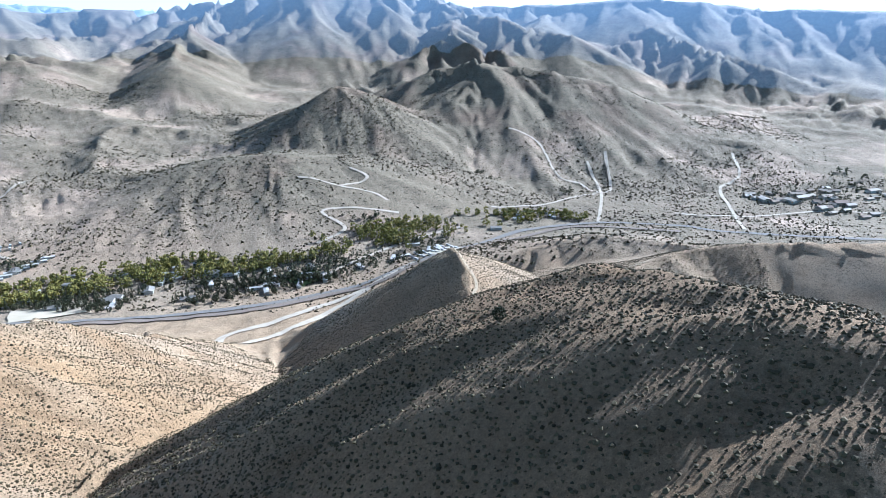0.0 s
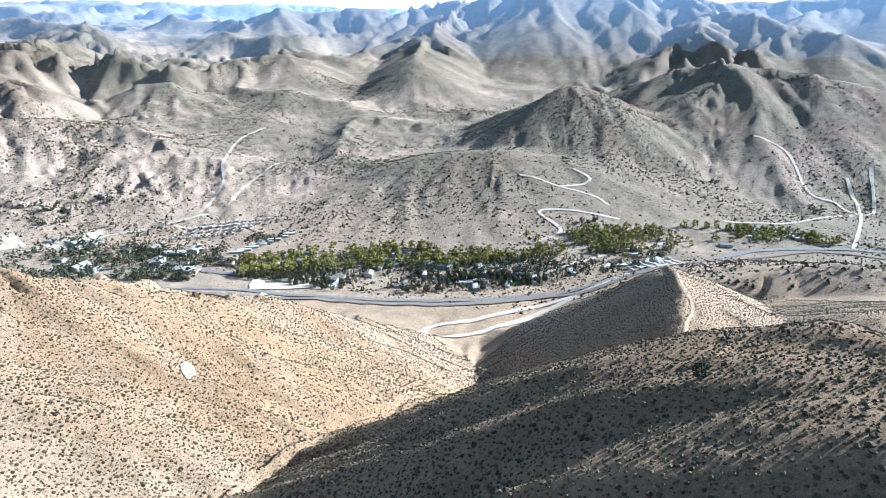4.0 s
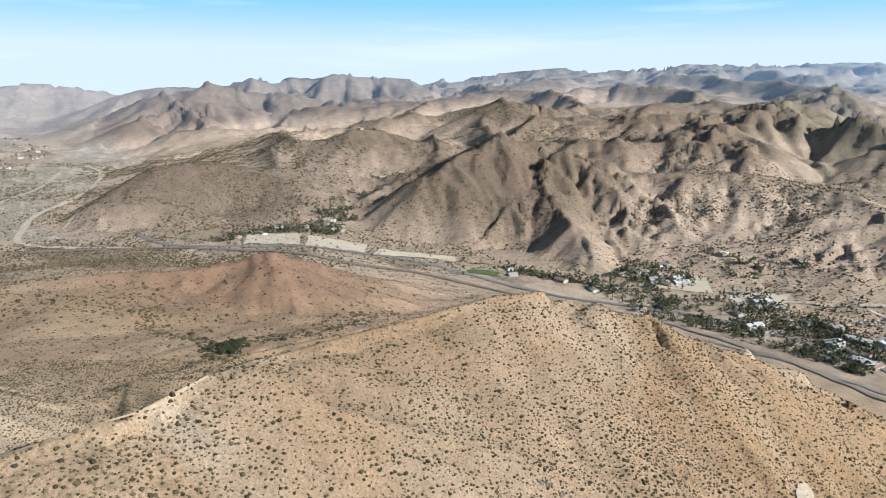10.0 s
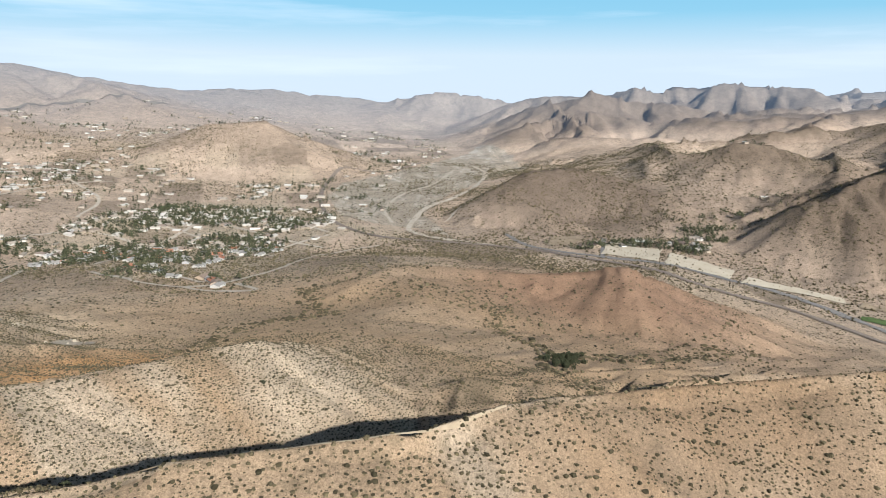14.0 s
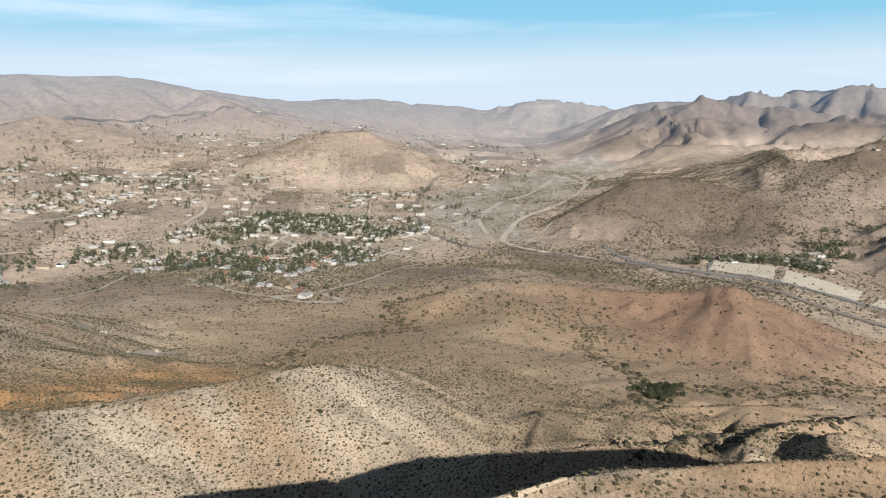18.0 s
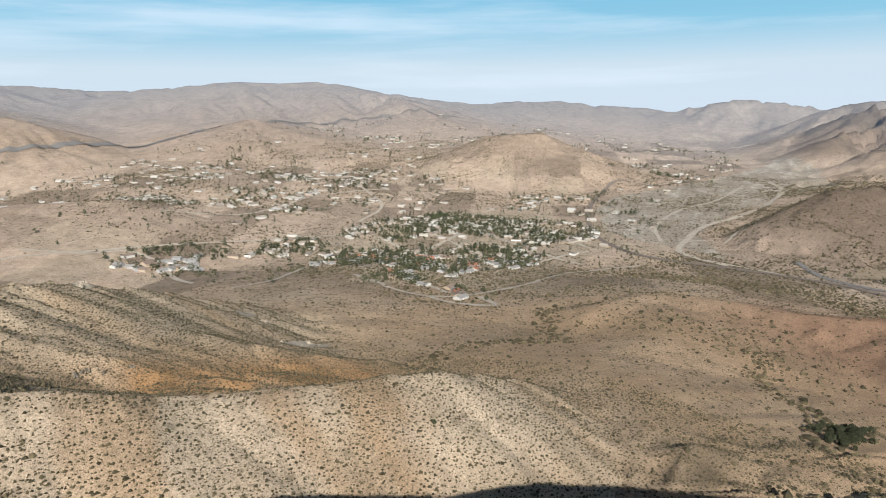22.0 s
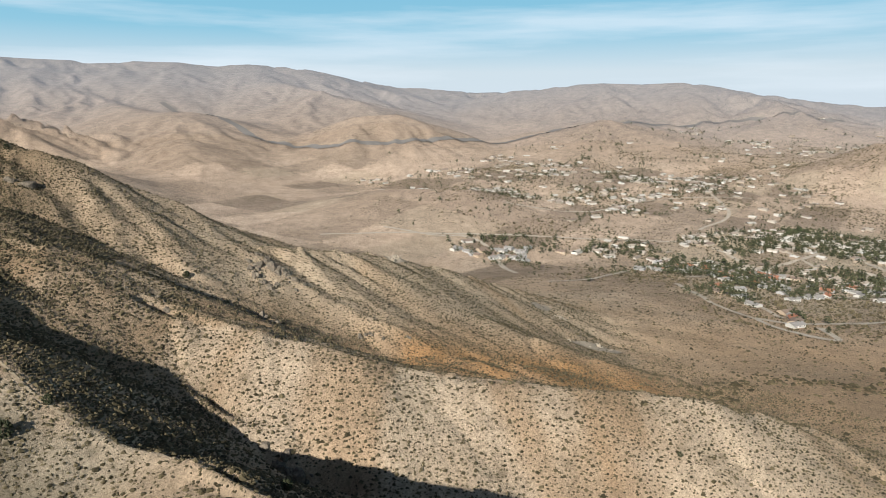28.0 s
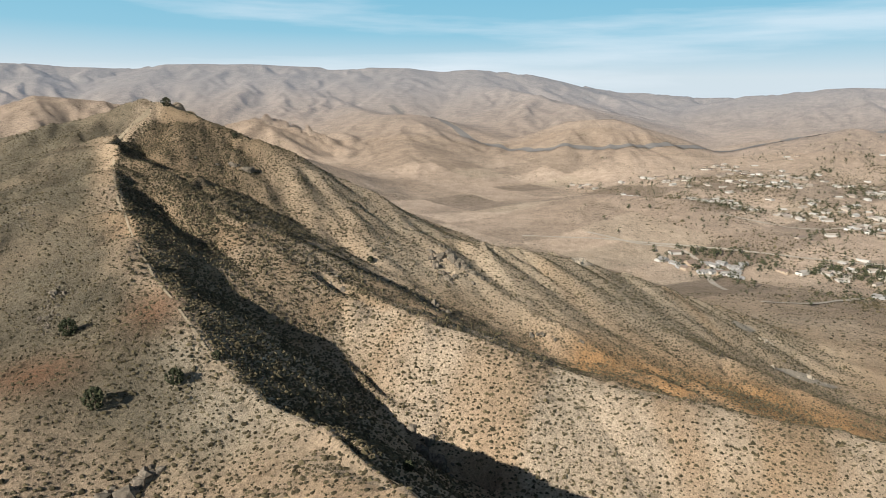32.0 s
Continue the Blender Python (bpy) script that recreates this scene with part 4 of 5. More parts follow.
# ---- brush: countless low shrubs on the near hills ----
rng = np.random.default_rng(7)


def clumps(at, size, seed, flat=0.75, rings=6):
    """Low many-sided mounds at the given places: a skirt, a waist and a top each."""
    r = np.random.default_rng(seed)
    n = len(at)
    a = np.arange(rings) * 2 * math.pi / rings
    u = np.stack([np.cos(a), np.sin(a)], -1)
    j1, j2 = r.uniform(0.65, 1.25, (n, rings)), r.uniform(0.6, 1.15, (n, rings))
    low = np.concatenate([u[None] * j1[:, :, None] * 0.8, np.full((n, rings, 1), -0.15)], 2)
    mid = np.concatenate([u[None] * j2[:, :, None] * 0.95, r.uniform(0.3, 0.7, (n, rings, 1))], 2)
    top = np.concatenate([r.uniform(-0.25, 0.25, (n, 1, 2)), r.uniform(0.8, 1.15, (n, 1, 1))], 2)
    v = np.concatenate([low, mid, top], 1)
    v[:, :, 2] *= flat
    v = v * size[:, None, None] + at[:, None, :]
    k = np.arange(rings)
    q = (k + 1) % rings
    side = np.concatenate([np.column_stack([k, q, q + rings]), np.column_stack([k, q + rings, k + rings]), np.column_stack([k + rings, q + rings, np.full(rings, 2 * rings)])])
    f = (side[None] + (np.arange(n) * (2 * rings + 1))[:, None, None]).reshape(-1, 3)
    return v.reshape(-1, 3), f


def mounds(at, size, seed, sides=4):
    """The plainest bushes, for those seen from afar: ragged sides and a top."""
    r = np.random.default_rng(seed)
    n = len(at)
    a = np.arange(sides) * 2 * math.pi / sides + r.uniform(0, 6.28, (n, 1))
    low = np.concatenate([np.stack([np.cos(a), np.sin(a)], -1) * r.uniform(0.7, 1.35, (n, sides, 1)), r.uniform(-0.15, 0.2, (n, sides, 1))], 2)
    v = np.concatenate([low, np.concatenate([r.uniform(-0.35, 0.35, (n, 1, 2)), r.uniform(0.65, 1.1, (n, 1, 1))], 2)], 1)
    v = v * size[:, None, None] + at[:, None, :]
    k = np.arange(sides)
    side = np.column_stack([k, (k + 1) % sides, np.full(sides, sides)])
    return v.reshape(-1, 3), (side[None] + (sides + 1) * np.arange(n)[:, None, None]).reshape(-1, 3)


def slope_at(x, y):
    z = on_ground(x, y)
    return np.hypot(on_ground(x + 5, y) - z, on_ground(x, y + 5) - z) / 5


def scatter(n, x0, x1, y0, y1):
    return rng.uniform(x0, x1, n), rng.uniform(y0, y1, n)


def lattice(x0, x1, y0, y1, step):
    """Places of shrubs that keep their distance from one another."""
    u, w = np.meshgrid(np.arange(x0, x1, step), np.arange(y0, y1, step))
    u = u + np.where(np.arange(len(w))[:, None] % 2, step / 2, 0)
    return (u + rng.uniform(-0.42, 0.42, u.shape) * step).ravel(), (w + rng.uniform(-0.42, 0.42, w.shape) * step).ravel()


bx, by = lattice(-470, 230, -460, 640, 1.75)
thick = 0.74 + 0.30 * fbm(bx / 38, by / 38, 4, 300) + 0.10 * fbm(bx / 9, by / 9, 2, 310)
shade = np.clip((bx * 0.2 + by - 40) / 80, 0, 1) * np.clip((bx + 80) / 60, 0, 1)        # the eastern spur is the most overgrown
gd, _, gside, _ = along(bx, by, [(-38, -428), (-15, -304), (-46, -206), (-75, -141), (-107, -91), (-134, -65), (-150, -22)])
shade = np.maximum(shade, np.where(gside > 0, np.clip(1.3 - gd / 60, 0, 1), 0) * np.clip((-20 - by) / 50, 0, 1))       # so is the ridge's western flank
keep = (rng.uniform(0, 1, len(bx)) < np.clip(thick + 0.45 * shade, 0.05, 1)) & (np.hypot(bx + 80, by - 60) < 600)
bx, by, shade = bx[keep], by[keep], shade[keep]
bz = on_ground(bx, by)
up = bz > 14
bx, by, bz, shade = bx[up], by[up], bz[up], shade[up]
bs = np.clip(rng.lognormal(-0.70, 0.30, len(bx)), 0.24, 0.95) * np.where(bx > -70, 0.85, 1 + 0.2 * shade)
reach = along(bx, by, [(15, 20), (0, 45), (-40, 62), (-100, 75), (-142, 88)])[0]
full = (reach < 150) & (bs > 0.42)
v, f = clumps(np.column_stack([bx, by, bz])[full], bs[full], 11, 0.8, 5)
tagged(new("brush", mesh_of("brush", v, f, BRUSH, False)), "scattered low dry sagebrush on the hillsides", "brush", kind="stuff")
v, f = mounds(np.column_stack([bx, by, bz])[~full], bs[~full] * 1.1, 13)
tagged(new("brush", mesh_of("brush", v, f, BRUSH, False)), "fine dry sagebrush on the farther slopes", "brush", kind="stuff")

# the small brush between, thickest where the flight passes low
bx, by = scatter(300000, -400, 110, -340, 420)
reach = along(bx, by, [(15, 20), (0, 45), (-40, 62), (-100, 75), (-142, 88), (-150, -120)])[0]
keep = rng.uniform(0, 1, len(bx)) < np.clip(0.62 + 0.35 * fbm(bx / 30, by / 30, 3, 340), 0.1, 1) * np.clip(1.6 - reach / 200, 0, 1)
bx, by = bx[keep], by[keep]
v, f = mounds(np.column_stack([bx, by, on_ground(bx, by)]), np.clip(rng.lognormal(-1.15, 0.3, len(bx)), 0.16, 0.6), 14, 3)
tagged(new("brush", mesh_of("brush", v, f, BRUSH, False)), "small dry tufts of brush between the shrubs", "brush", kind="stuff")

# the closed dark brush of the ridge's western flank
bx, by = lattice(-150, 20, -340, -30, 1.05)
gd, _, gside, _ = along(bx, by, [(-38, -428), (-15, -304), (-46, -206), (-75, -141), (-107, -91), (-134, -65), (-150, -22)])
keep = (gside > 0) & (gd > 2) & (rng.uniform(0, 1, len(bx)) < np.clip(1.25 - gd / np.where(by < -170, 85, 48) + 0.4 * fbm(bx / 14, by / 14, 3, 345), 0, 0.9))
bx, by = bx[keep], by[keep]
v, f = clumps(np.column_stack([bx, by, on_ground(bx, by)]), np.clip(rng.lognormal(-0.75, 0.3, len(bx)), 0.25, 0.9), 16, 0.9, 4)
tagged(new("brush", mesh_of("brush", v, f, BRUSH, False)), "close dark brush on the shaded flank of the ridge", "brush", kind="stuff")

# brush on the pediment and along its washes
bx, by = scatter(60000, -1000, -380, -620, 330)
d = np.minimum.reduce([along(bx, by, [(p[0] * U, p[1] * U) for p in w])[0] for w in (
    [(-5.6, 0.9), (-6.4, 0.5), (-6.9, 0.4), (-7.6, -0.2), (-8.4, -0.4)], [(-5.6, -2.6), (-6.6, -2.9), (-7.3, -2.1), (-8.6, -2.9)], [(-6.9, 0.5), (-7.4, 1.3), (-8.4, 2.2)], [(-5.2, 0.6), (-5.9, 1.2), (-6.8, 1.9)])])
p = 0.30 + 0.7 * np.exp(-(d / 9) ** 2) + 0.12 * fbm(bx / 60, by / 60, 3, 320)
keep = rng.uniform(0, 1, len(bx)) < p
bx, by, d = bx[keep], by[keep], d[keep]
v, f = clumps(np.column_stack([bx, by, on_ground(bx, by)]), np.clip(rng.lognormal(-0.25, 0.42, len(bx)), 0.35, 2.2) * np.where(d < 14, 1.5, 0.85), 12)
tagged(new("brush", mesh_of("brush", v, f, BRUSH, False)), "dark brush and thickets along the dry washes", "brush", kind="stuff")

# brush of the plain, the wash and the southern aprons
for x0, x1, y0, y1, n, label in ((-2100, -600, -1500, 200, 100000, "dark dots of brush over the valley plain"), (-1100, 800, 640, 1700, 80000, "dense chaparral on the southern aprons"),
                                 (-2000, -880, -260, 1150, 80000, "dark dots of brush over the rugged western hills")):
    bx, by = scatter(n, x0, x1, y0, y1)
    keep = rng.uniform(0, 1, n) < np.clip(0.5 + 0.8 * fbm(bx / 120, by / 120, 4, 330), 0.08, 1)
    bx, by = bx[keep], by[keep]
    v, f = mounds(np.column_stack([bx, by, on_ground(bx, by)]), np.clip(rng.lognormal(0.25, 0.4, len(bx)), 0.6, 3.2), 15, 3)
    tagged(new("brush", mesh_of("brush", v, f, BRUSH, False)), label, "brush", kind="stuff")

# ---- trees ----


def limb(bm, a, b, r0, r1, sides=6):
    a, b = Vector(a), Vector(b)
    ax = (b - a).normalized()
    s = ax.orthogonal().normalized()
    t = ax.cross(s)
    ring0 = [bm.verts.new(a + (s * math.cos(k * 2 * math.pi / sides) + t * math.sin(k * 2 * math.pi / sides)) * r0) for k in range(sides)]
    ring1 = [bm.verts.new(b + (s * math.cos(k * 2 * math.pi / sides) + t * math.sin(k * 2 * math.pi / sides)) * r1) for k in range(sides)]
    for k in range(sides):
        bm.faces.new((ring0[k], ring0[(k + 1) % sides], ring1[(k + 1) % sides], ring1[k]))
    bm.faces.new(ring1)


def finish(bm, name, material, smooth=False):
    me = bpy.data.meshes.new(name)
    bmesh.ops.recalc_face_normals(bm, faces=bm.faces)
    bm.to_mesh(me)
    bm.free()
    me.materials.append(material)
    if smooth:
        me.polygons.foreach_set("use_smooth", np.full(len(me.polygons), True))
    return me


def tufts(centres, size, seed, whole=True):
    """Leaf tufts: small ragged octahedra, or only their upper halves."""
    r = np.random.default_rng(seed)
    n = len(centres)
    base = np.array([(1, 0, 0), (0, 1, 0), (-1, 0, 0), (0, -1, 0), (0, 0, 0.9), (0, 0, -0.8)], float)
    v = base[None] * r.uniform(0.6, 1.4, (n, 6, 1)) + r.uniform(-0.2, 0.2, (n, 6, 3))
    ang = r.uniform(0, 6.28, n)
    c, s = np.cos(ang)[:, None], np.sin(ang)[:, None]
    v = np.stack([v[:, :, 0] * c - v[:, :, 1] * s, v[:, :, 0] * s + v[:, :, 1] * c, v[:, :, 2]], -1)
    v = v * np.asarray(size).reshape(-1, 1, 1) + np.asarray(centres)[:, None, :]
    f = np.array([(0, 1, 4), (1, 2, 4), (2, 3, 4), (3, 0, 4), (1, 0, 5), (2, 1, 5), (3, 2, 5), (0, 3, 5)][:8 if whole else 4])
    return v.reshape(-1, 3), (f[None] + 6 * np.arange(n)[:, None, None]).reshape(-1, 3)


def crown_points(n, tall, wide, low, cone, r):
    """Places of tufts in an uneven crown; cone 1 tapers to a point, 0 stays round."""
    out = []
    lobes = [(r.uniform(0, 6.28), r.uniform(0.25, 0.6), r.uniform(0.3, 0.95)) for _ in range(6)]
    while len(out) < n:
        h = r.uniform(0, 1)
        span = (1 - h) ** 0.8 if cone else math.sin(math.pi * (0.12 + 0.83 * h)) ** 0.7
        a, q = r.uniform(0, 6.28), math.sqrt(r.uniform(0.15, 1))
        push = 1 + 0.35 * sum(w * math.cos(a - b) * (1 - abs(h - c)) for b, w, c in lobes) / 2
        out.append((wide * span * q * push * math.cos(a), wide * span * q * push * math.sin(a), low + (tall - low) * h))
    return np.array(out)


def make_tree(name, label, tall, wide, low, cone, leaf, seed, n=130):
    r = np.random.default_rng(seed)
    root = tagged(new(name), label, "tree")
    bm = bmesh.new()
    limb(bm, (0, 0, -0.4), (0.1, 0, tall * 0.55), wide * 0.09, wide * 0.05)
    for k in range(5):
        a, h = r.uniform(0, 6.28), r.uniform(0.25, 0.5) * tall
        limb(bm, (0.05, 0, h), (math.cos(a) * wide * 0.6, math.sin(a) * wide * 0.6, h + tall * 0.22), wide * 0.045, wide * 0.015, 5)
    part("trunk", finish(bm, "trunk", BARK), root)
    v, f = tufts(crown_points(n, tall, wide, low, cone, r), r.uniform(0.10, 0.20, n) * wide, seed)
    part("crown", mesh_of("crown", v, f, leaf, False), root)
    return root


TREES = [make_tree("pine_tree", "dark green pine tree with a pointed crown", 11, 2.6, 1.2, 1, PINE, 1),
         make_tree("pine_tree", "dark green spreading pine with a ragged crown", 9, 3.2, 1.5, 0, PINE, 2),
         make_tree("oak_tree", "dull green broad-crowned tree", 7.5, 4.0, 1.6, 0, OAK, 3),
         make_tree("oak_tree", "small dull green rounded tree", 5.5, 2.8, 0.9, 0, OAK, 4),
         make_tree("cottonwood_tree", "yellowing cottonwood with an open crown", 10, 4.6, 2.0, 0, COTTON, 5),
         make_tree("juniper_tree", "dark juniper standing alone on the dry slope", 4.6, 2.4, 0.2, 0, PINE, 6, 170)]


def inside(x, y, poly):
    c = np.zeros(x.shape, bool)
    for (x0, y0), (x1, y1) in zip(poly, poly[1:] + poly[:1]):
        c ^= ((y0 > y) != (y1 > y)) & (x < (x1 - x0) * (y - y0) / (y1 - y0 + 1e-9) + x0)
    return c


GROVE = [(-481, 700), (-396, 760), (-247, 813), (-105, 899), (56, 1006), (187, 1035), (300, 1010), (189, 990), (36, 907), (-27, 802), (-137, 723), (-218, 670), (-318, 631), (-442, 640)]
TOWN = [(-710, -491), (-791, -707), (-926, -757), (-1153, -767), (-1350, -679), (-1289, -475), (-1096, -375), (-974, -367), (-772, -336), (-688, -366)]
NORTH = [(-707, -1054), (-1158, -1558), (-1459, -1611), (-1261, -987), (-1008, -943), (-818, -967)]
ROW = [(-554, -812), (-587, -927), (-727, -851), (-766, -756), (-607, -747)]
BASE = [(-1577, -739), (-1651, -715), (-1877, -630), (-2134, -560), (-1967, -489), (-1749, -634)]
EAST = [(-1088, -168), (-1152, 6), (-1270, 173), (-1469, 298), (-1459, 402), (-1265, 373), (-1093, 247), (-1097, 155), (-1060, 9)]
BANK = [(-951, 412), (-857, 561), (-765, 598), (-727, 746), (-606, 840), (-497, 794), (-421, 698), (-450, 612), (-621, 566), (-778, 506), (-902, 410)]
SOUTH = [(-41, 1123), (57, 1342), (132, 1381), (180, 1249), (225, 1200), (93, 1158), (19, 1251)]
SOUTH_WEST = [(-165, 874), (-142, 944), (-80, 960), (-51, 903), (-117, 863)]
SOUTH_EAST = [(455, 1056), (504, 1233), (650, 1288), (788, 1199), (734, 1000)]
PLAIN = [(-498, -994), (-700, -1901), (-1057, -1737), (-2200, -2000), (-2500, -1400), (-1691, -816), (-1383, -865), (-1120, -790), (-876, -803)]
WEST = [(-897, 509), (-869, 629), (-833, 712), (-790, 812), (-737, 830), (-682, 704), (-765, 570)]
CANYON = [(-1552, 229), (-1492, 328), (-1700, 440), (-2000, 420), (-1950, 250), (-1800, 150)]
SPREAD = [(-560, -600), (-600, -1000), (-860, -1500), (-1500, -1750), (-2300, -2000), (-2900, -1500), (-2800, -600), (-2300, -450), (-1560, -420), (-1200, -250), (-1000, -330), (-720, -330), (-640, -480)]
spots = []
for poly, n, kinds in ((GROVE, 1300, (0, 0, 1, 2, 4, 4, 3)), (TOWN, 3200, (1, 2, 2, 3, 3, 0)), (NORTH, 800, (2, 3, 3, 1)), (ROW, 160, (2, 3, 3)), (BASE, 300, (2, 3, 1)), (EAST, 1500, (2, 3, 1)),
                       (BANK, 1500, (3, 2, 1, 3)), (SOUTH, 200, (3, 2)), (SOUTH_WEST, 40, (3, 2)), (SOUTH_EAST, 180, (3, 2)), (PLAIN, 900, (3, 3, 2)), (CANYON, 420, (3, 2, 1)), (WEST, 260, (3, 2)), (SPREAD, 4600, (3, 2, 3, 1))):
    px, py = [q[0] for q in poly], [q[1] for q in poly]
    tx, ty = scatter(n * 8, min(px), max(px), min(py), max(py))
    wob = 0 if poly is GROVE else 75
    ok = inside(tx + wob * fbm(tx / 130, ty / 130, 3, 410), ty + wob * fbm(tx / 130, ty / 130, 3, 420), poly)
    bunch = 0.62 if poly is GROVE else -0.12 if poly is SPREAD else 0.5
    ok &= rng.uniform(0, 1, len(tx)) < np.clip(bunch + 1.0 * fbm(tx / 75, ty / 75, 4, 400), 0.02, 1)
    ok[ok] = slope_at(tx[ok], ty[ok]) < (0.14 if poly is SPREAD else 0.22)
    for x, y in list(zip(tx[ok], ty[ok]))[:n]:
        k = kinds[rng.integers(len(kinds))]
        if poly is GROVE:      # cottonwoods along the stream, pines on the road side
            edge = along(np.array([x]), np.array([y]), [(-470, 690), (-396, 750), (-247, 805), (-105, 890), (56, 996), (187, 1028)])[0][0]
            k = 4 if edge < 58 and rng.uniform() < 0.85 else (0, 0, 1, 2)[rng.integers(4)]
        spots.append((x, y, k, rng.uniform(0.6, 1.1) if k == 4 else rng.uniform(0.6, 1.05) if poly is GROVE else rng.uniform(0.45, 1.15)))
sx = np.array([s[0] for s in spots])
sy = np.array([s[1] for s in spots])
sz = on_ground(sx, sy)
gone = np.zeros(len(spots), bool)
order = np.argsort(np.hypot(sx + 80, sy - 50))
for k in order[:280]:
    x, y, kind, size = spots[k]
    ob = copy_thing(TREES[kind], pose(x, y, sz[k], 0, 0, rng.uniform(0, 360)) @ Matrix.Scale(size, 4))
    tagged(ob, group="trees of the river grove")
    gone[k] = True
for kind, leaf, name, label in ((0, PINE, "far_pines", "dark green pines far off in the valley"), (1, PINE, "far_pines", "dark spreading pines among the houses"),
                                (2, OAK, "far_trees", "dull green broad trees among the houses"), (3, OAK, "far_trees", "small green trees scattered over the plain"),
                                (4, COTTON, "far_cottonwoods", "yellowing cottonwoods along the stream")):
    sel = [k for k in range(len(spots)) if spots[k][2] == kind and not gone[k]]
    if not sel:
        continue
    tall, wide, low, cone = ((11, 2.6, 1.2, 1), (9, 3.2, 1.0, 0), (7.5, 4.0, 1.0, 0), (5.5, 2.8, 0.5, 0), (10, 4.6, 1.0, 0))[kind]
    many = 24 if kind == 4 else 11
    protos = [crown_points(many, tall, wide, low, cone, np.random.default_rng(50 + q)) for q in range(5)]
    cs, ss = [], []
    for q, k in enumerate(sel):
        cs.append(protos[q % 5] * spots[k][3] + np.array([sx[k], sy[k], sz[k]]))
        ss.append(np.full(many, (0.30 if kind == 4 else 0.40) * wide * spots[k][3]))
    v, f = tufts(np.vstack(cs), np.concatenate(ss), 90 + kind, kind == 4)
    tagged(new(name, mesh_of(name, v, f, leaf, False)), label, "trees", kind="stuff")

# single junipers on the near slopes, trees on the summit, the thicket below the dome
for x, y, kind, size in ((-1.7, 2.17, 5, 0.8), (-1.6, 2.12, 5, 1.0), (-1.31, -1.11, 5, 0.9), (-0.87, -1.41, 5, 1.0), (-1.42, -1.24, 5, 0.55), (0.18, 2.03, 5, 0.7), (-1.1, -0.98, 5, 1.1), (-2.05, -0.7, 5, 0.6),
                         (-0.44, -4.68, 5, 1.15), (-0.56, -4.88, 5, 1.35), (-0.66, -4.95, 5, 0.7), (-0.72, -4.9, 5, 0.55), (-1.0, -4.4, 5, 0.6), (-2.0, -3.2, 5, 0.7), (-3.85, -1.0, 5, 0.4)):
    ob = copy_thing(TREES[kind], pose(x * U, y * U, float(on_ground(np.array([x * U]), np.array([y * U]))[0]), 0, 0, rng.uniform(0, 360)) @ Matrix.Scale(size, 4))
    tagged(ob, group="lone trees of the near hills")
tx, ty = rng.normal(-6.75 * U, 15, 42), rng.normal(0.55 * U, 8, 42)
for x, y, z in zip(tx, ty, on_ground(tx, ty)):
    tagged(copy_thing(TREES[5], pose(x, y, z, 0, 0, rng.uniform(0, 360)) @ Matrix.Scale(rng.uniform(0.5, 1.0), 4)), "dark thicket shrub in the wash below the dome", "shrub", "thicket in the wash")
for k, ob in enumerate(TREES):      # the first of each kind stands in the grove too
    x, y = -190 + 37 * k, 735 + 26 * k
    ob.matrix_basis = pose(x, y, float(on_ground(np.array([x]), np.array([y]))[0]))

# ---- rocks ----


def boulder(name, size, seed, material):
    bm = bmesh.new()
    bmesh.ops.create_icosphere(bm, subdivisions=2, radius=1)
    off = Vector((seed * 3.7, seed * 1.3, seed))
    for w in bm.verts:
        n = noise.noise(w.co * 1.1 + off) * 0.55 + noise.noise(w.co * 2.6 + off) * 0.25
        w.co *= 1 + n
        w.co.z *= 0.75
    bmesh.ops.scale(bm, vec=size, verts=bm.verts)
    return finish(bm, name, material)


STONES = [boulder("boulder", (1, 1, 1), k, ROCK) for k in range(5)]
PALE_STONES = [boulder("boulder", (1, 1, 1), k + 9, PALE_ROCK) for k in range(4)]


def outcrop(x, y, n, spread, size, along_deg, stones, label):
    x, y = x * U, y * U
    z0 = float(on_ground(np.array([x]), np.array([y]))[0])
    root = tagged(new("rock_outcrop"), label, "rocks", "rock outcrops of the near hills")
    root.location = (x, y, z0)
    a = radians(along_deg)
    u, w = rng.normal(0, spread, n), rng.normal(0, spread * 0.28, n)
    px, py = x + u * math.cos(a) - w * math.sin(a), y + u * math.sin(a) + w * math.cos(a)
    for qx, qy, qz in zip(px, py, on_ground(px, py)):
        s = size * rng.lognormal(0, 0.4)
        ob = part("boulder", stones[rng.integers(len(stones))], root)
        ob.matrix_basis = pose(qx - x, qy - y, qz - z0 - 0.2 * s, rng.uniform(-25, 25), rng.uniform(-25, 25), rng.uniform(0, 360)) @ Matrix.Diagonal((s * 1.1, s * 0.7, s * rng.uniform(0.9, 1.6), 1))


for row in ((-2.6, -3.52, 30, 9, 1.5, -60), (-2.45, -3.45, 24, 8, 1.4, -70), (-2.3, -2.75, 34, 7, 1.2, -40), (-1.75, -2.45, 12, 8, 1.1, -30), (-2.2, -1.35, 16, 9, 1.2, -35), (-2.6, -0.95, 12, 8, 1.3, -40),
            (-2.39, 1.83, 14, 3, 0.6, 60), (-1.0, -4.0, 8, 6, 1.0, 0), (-3.1, -2.9, 10, 8, 1.0, -20), (-0.75, -1.55, 70, 6, 0.38, 100), (-1.28, -0.72, 16, 5, 1.2, 60), (-0.3, -2.5, 40, 8, 0.5, 90)):
    outcrop(*row, STONES, "weathered grey-brown boulders breaking out of the slope")
for row in ((-3.77, -4.36, 14, 5, 1.3, 20), (-5.5, -3.75, 12, 12, 1.2, 10), (-5.45, -4.3, 10, 7, 1.2, 30)):
    outcrop(*row, PALE_STONES, "pale crumbling rock face on the hillside")


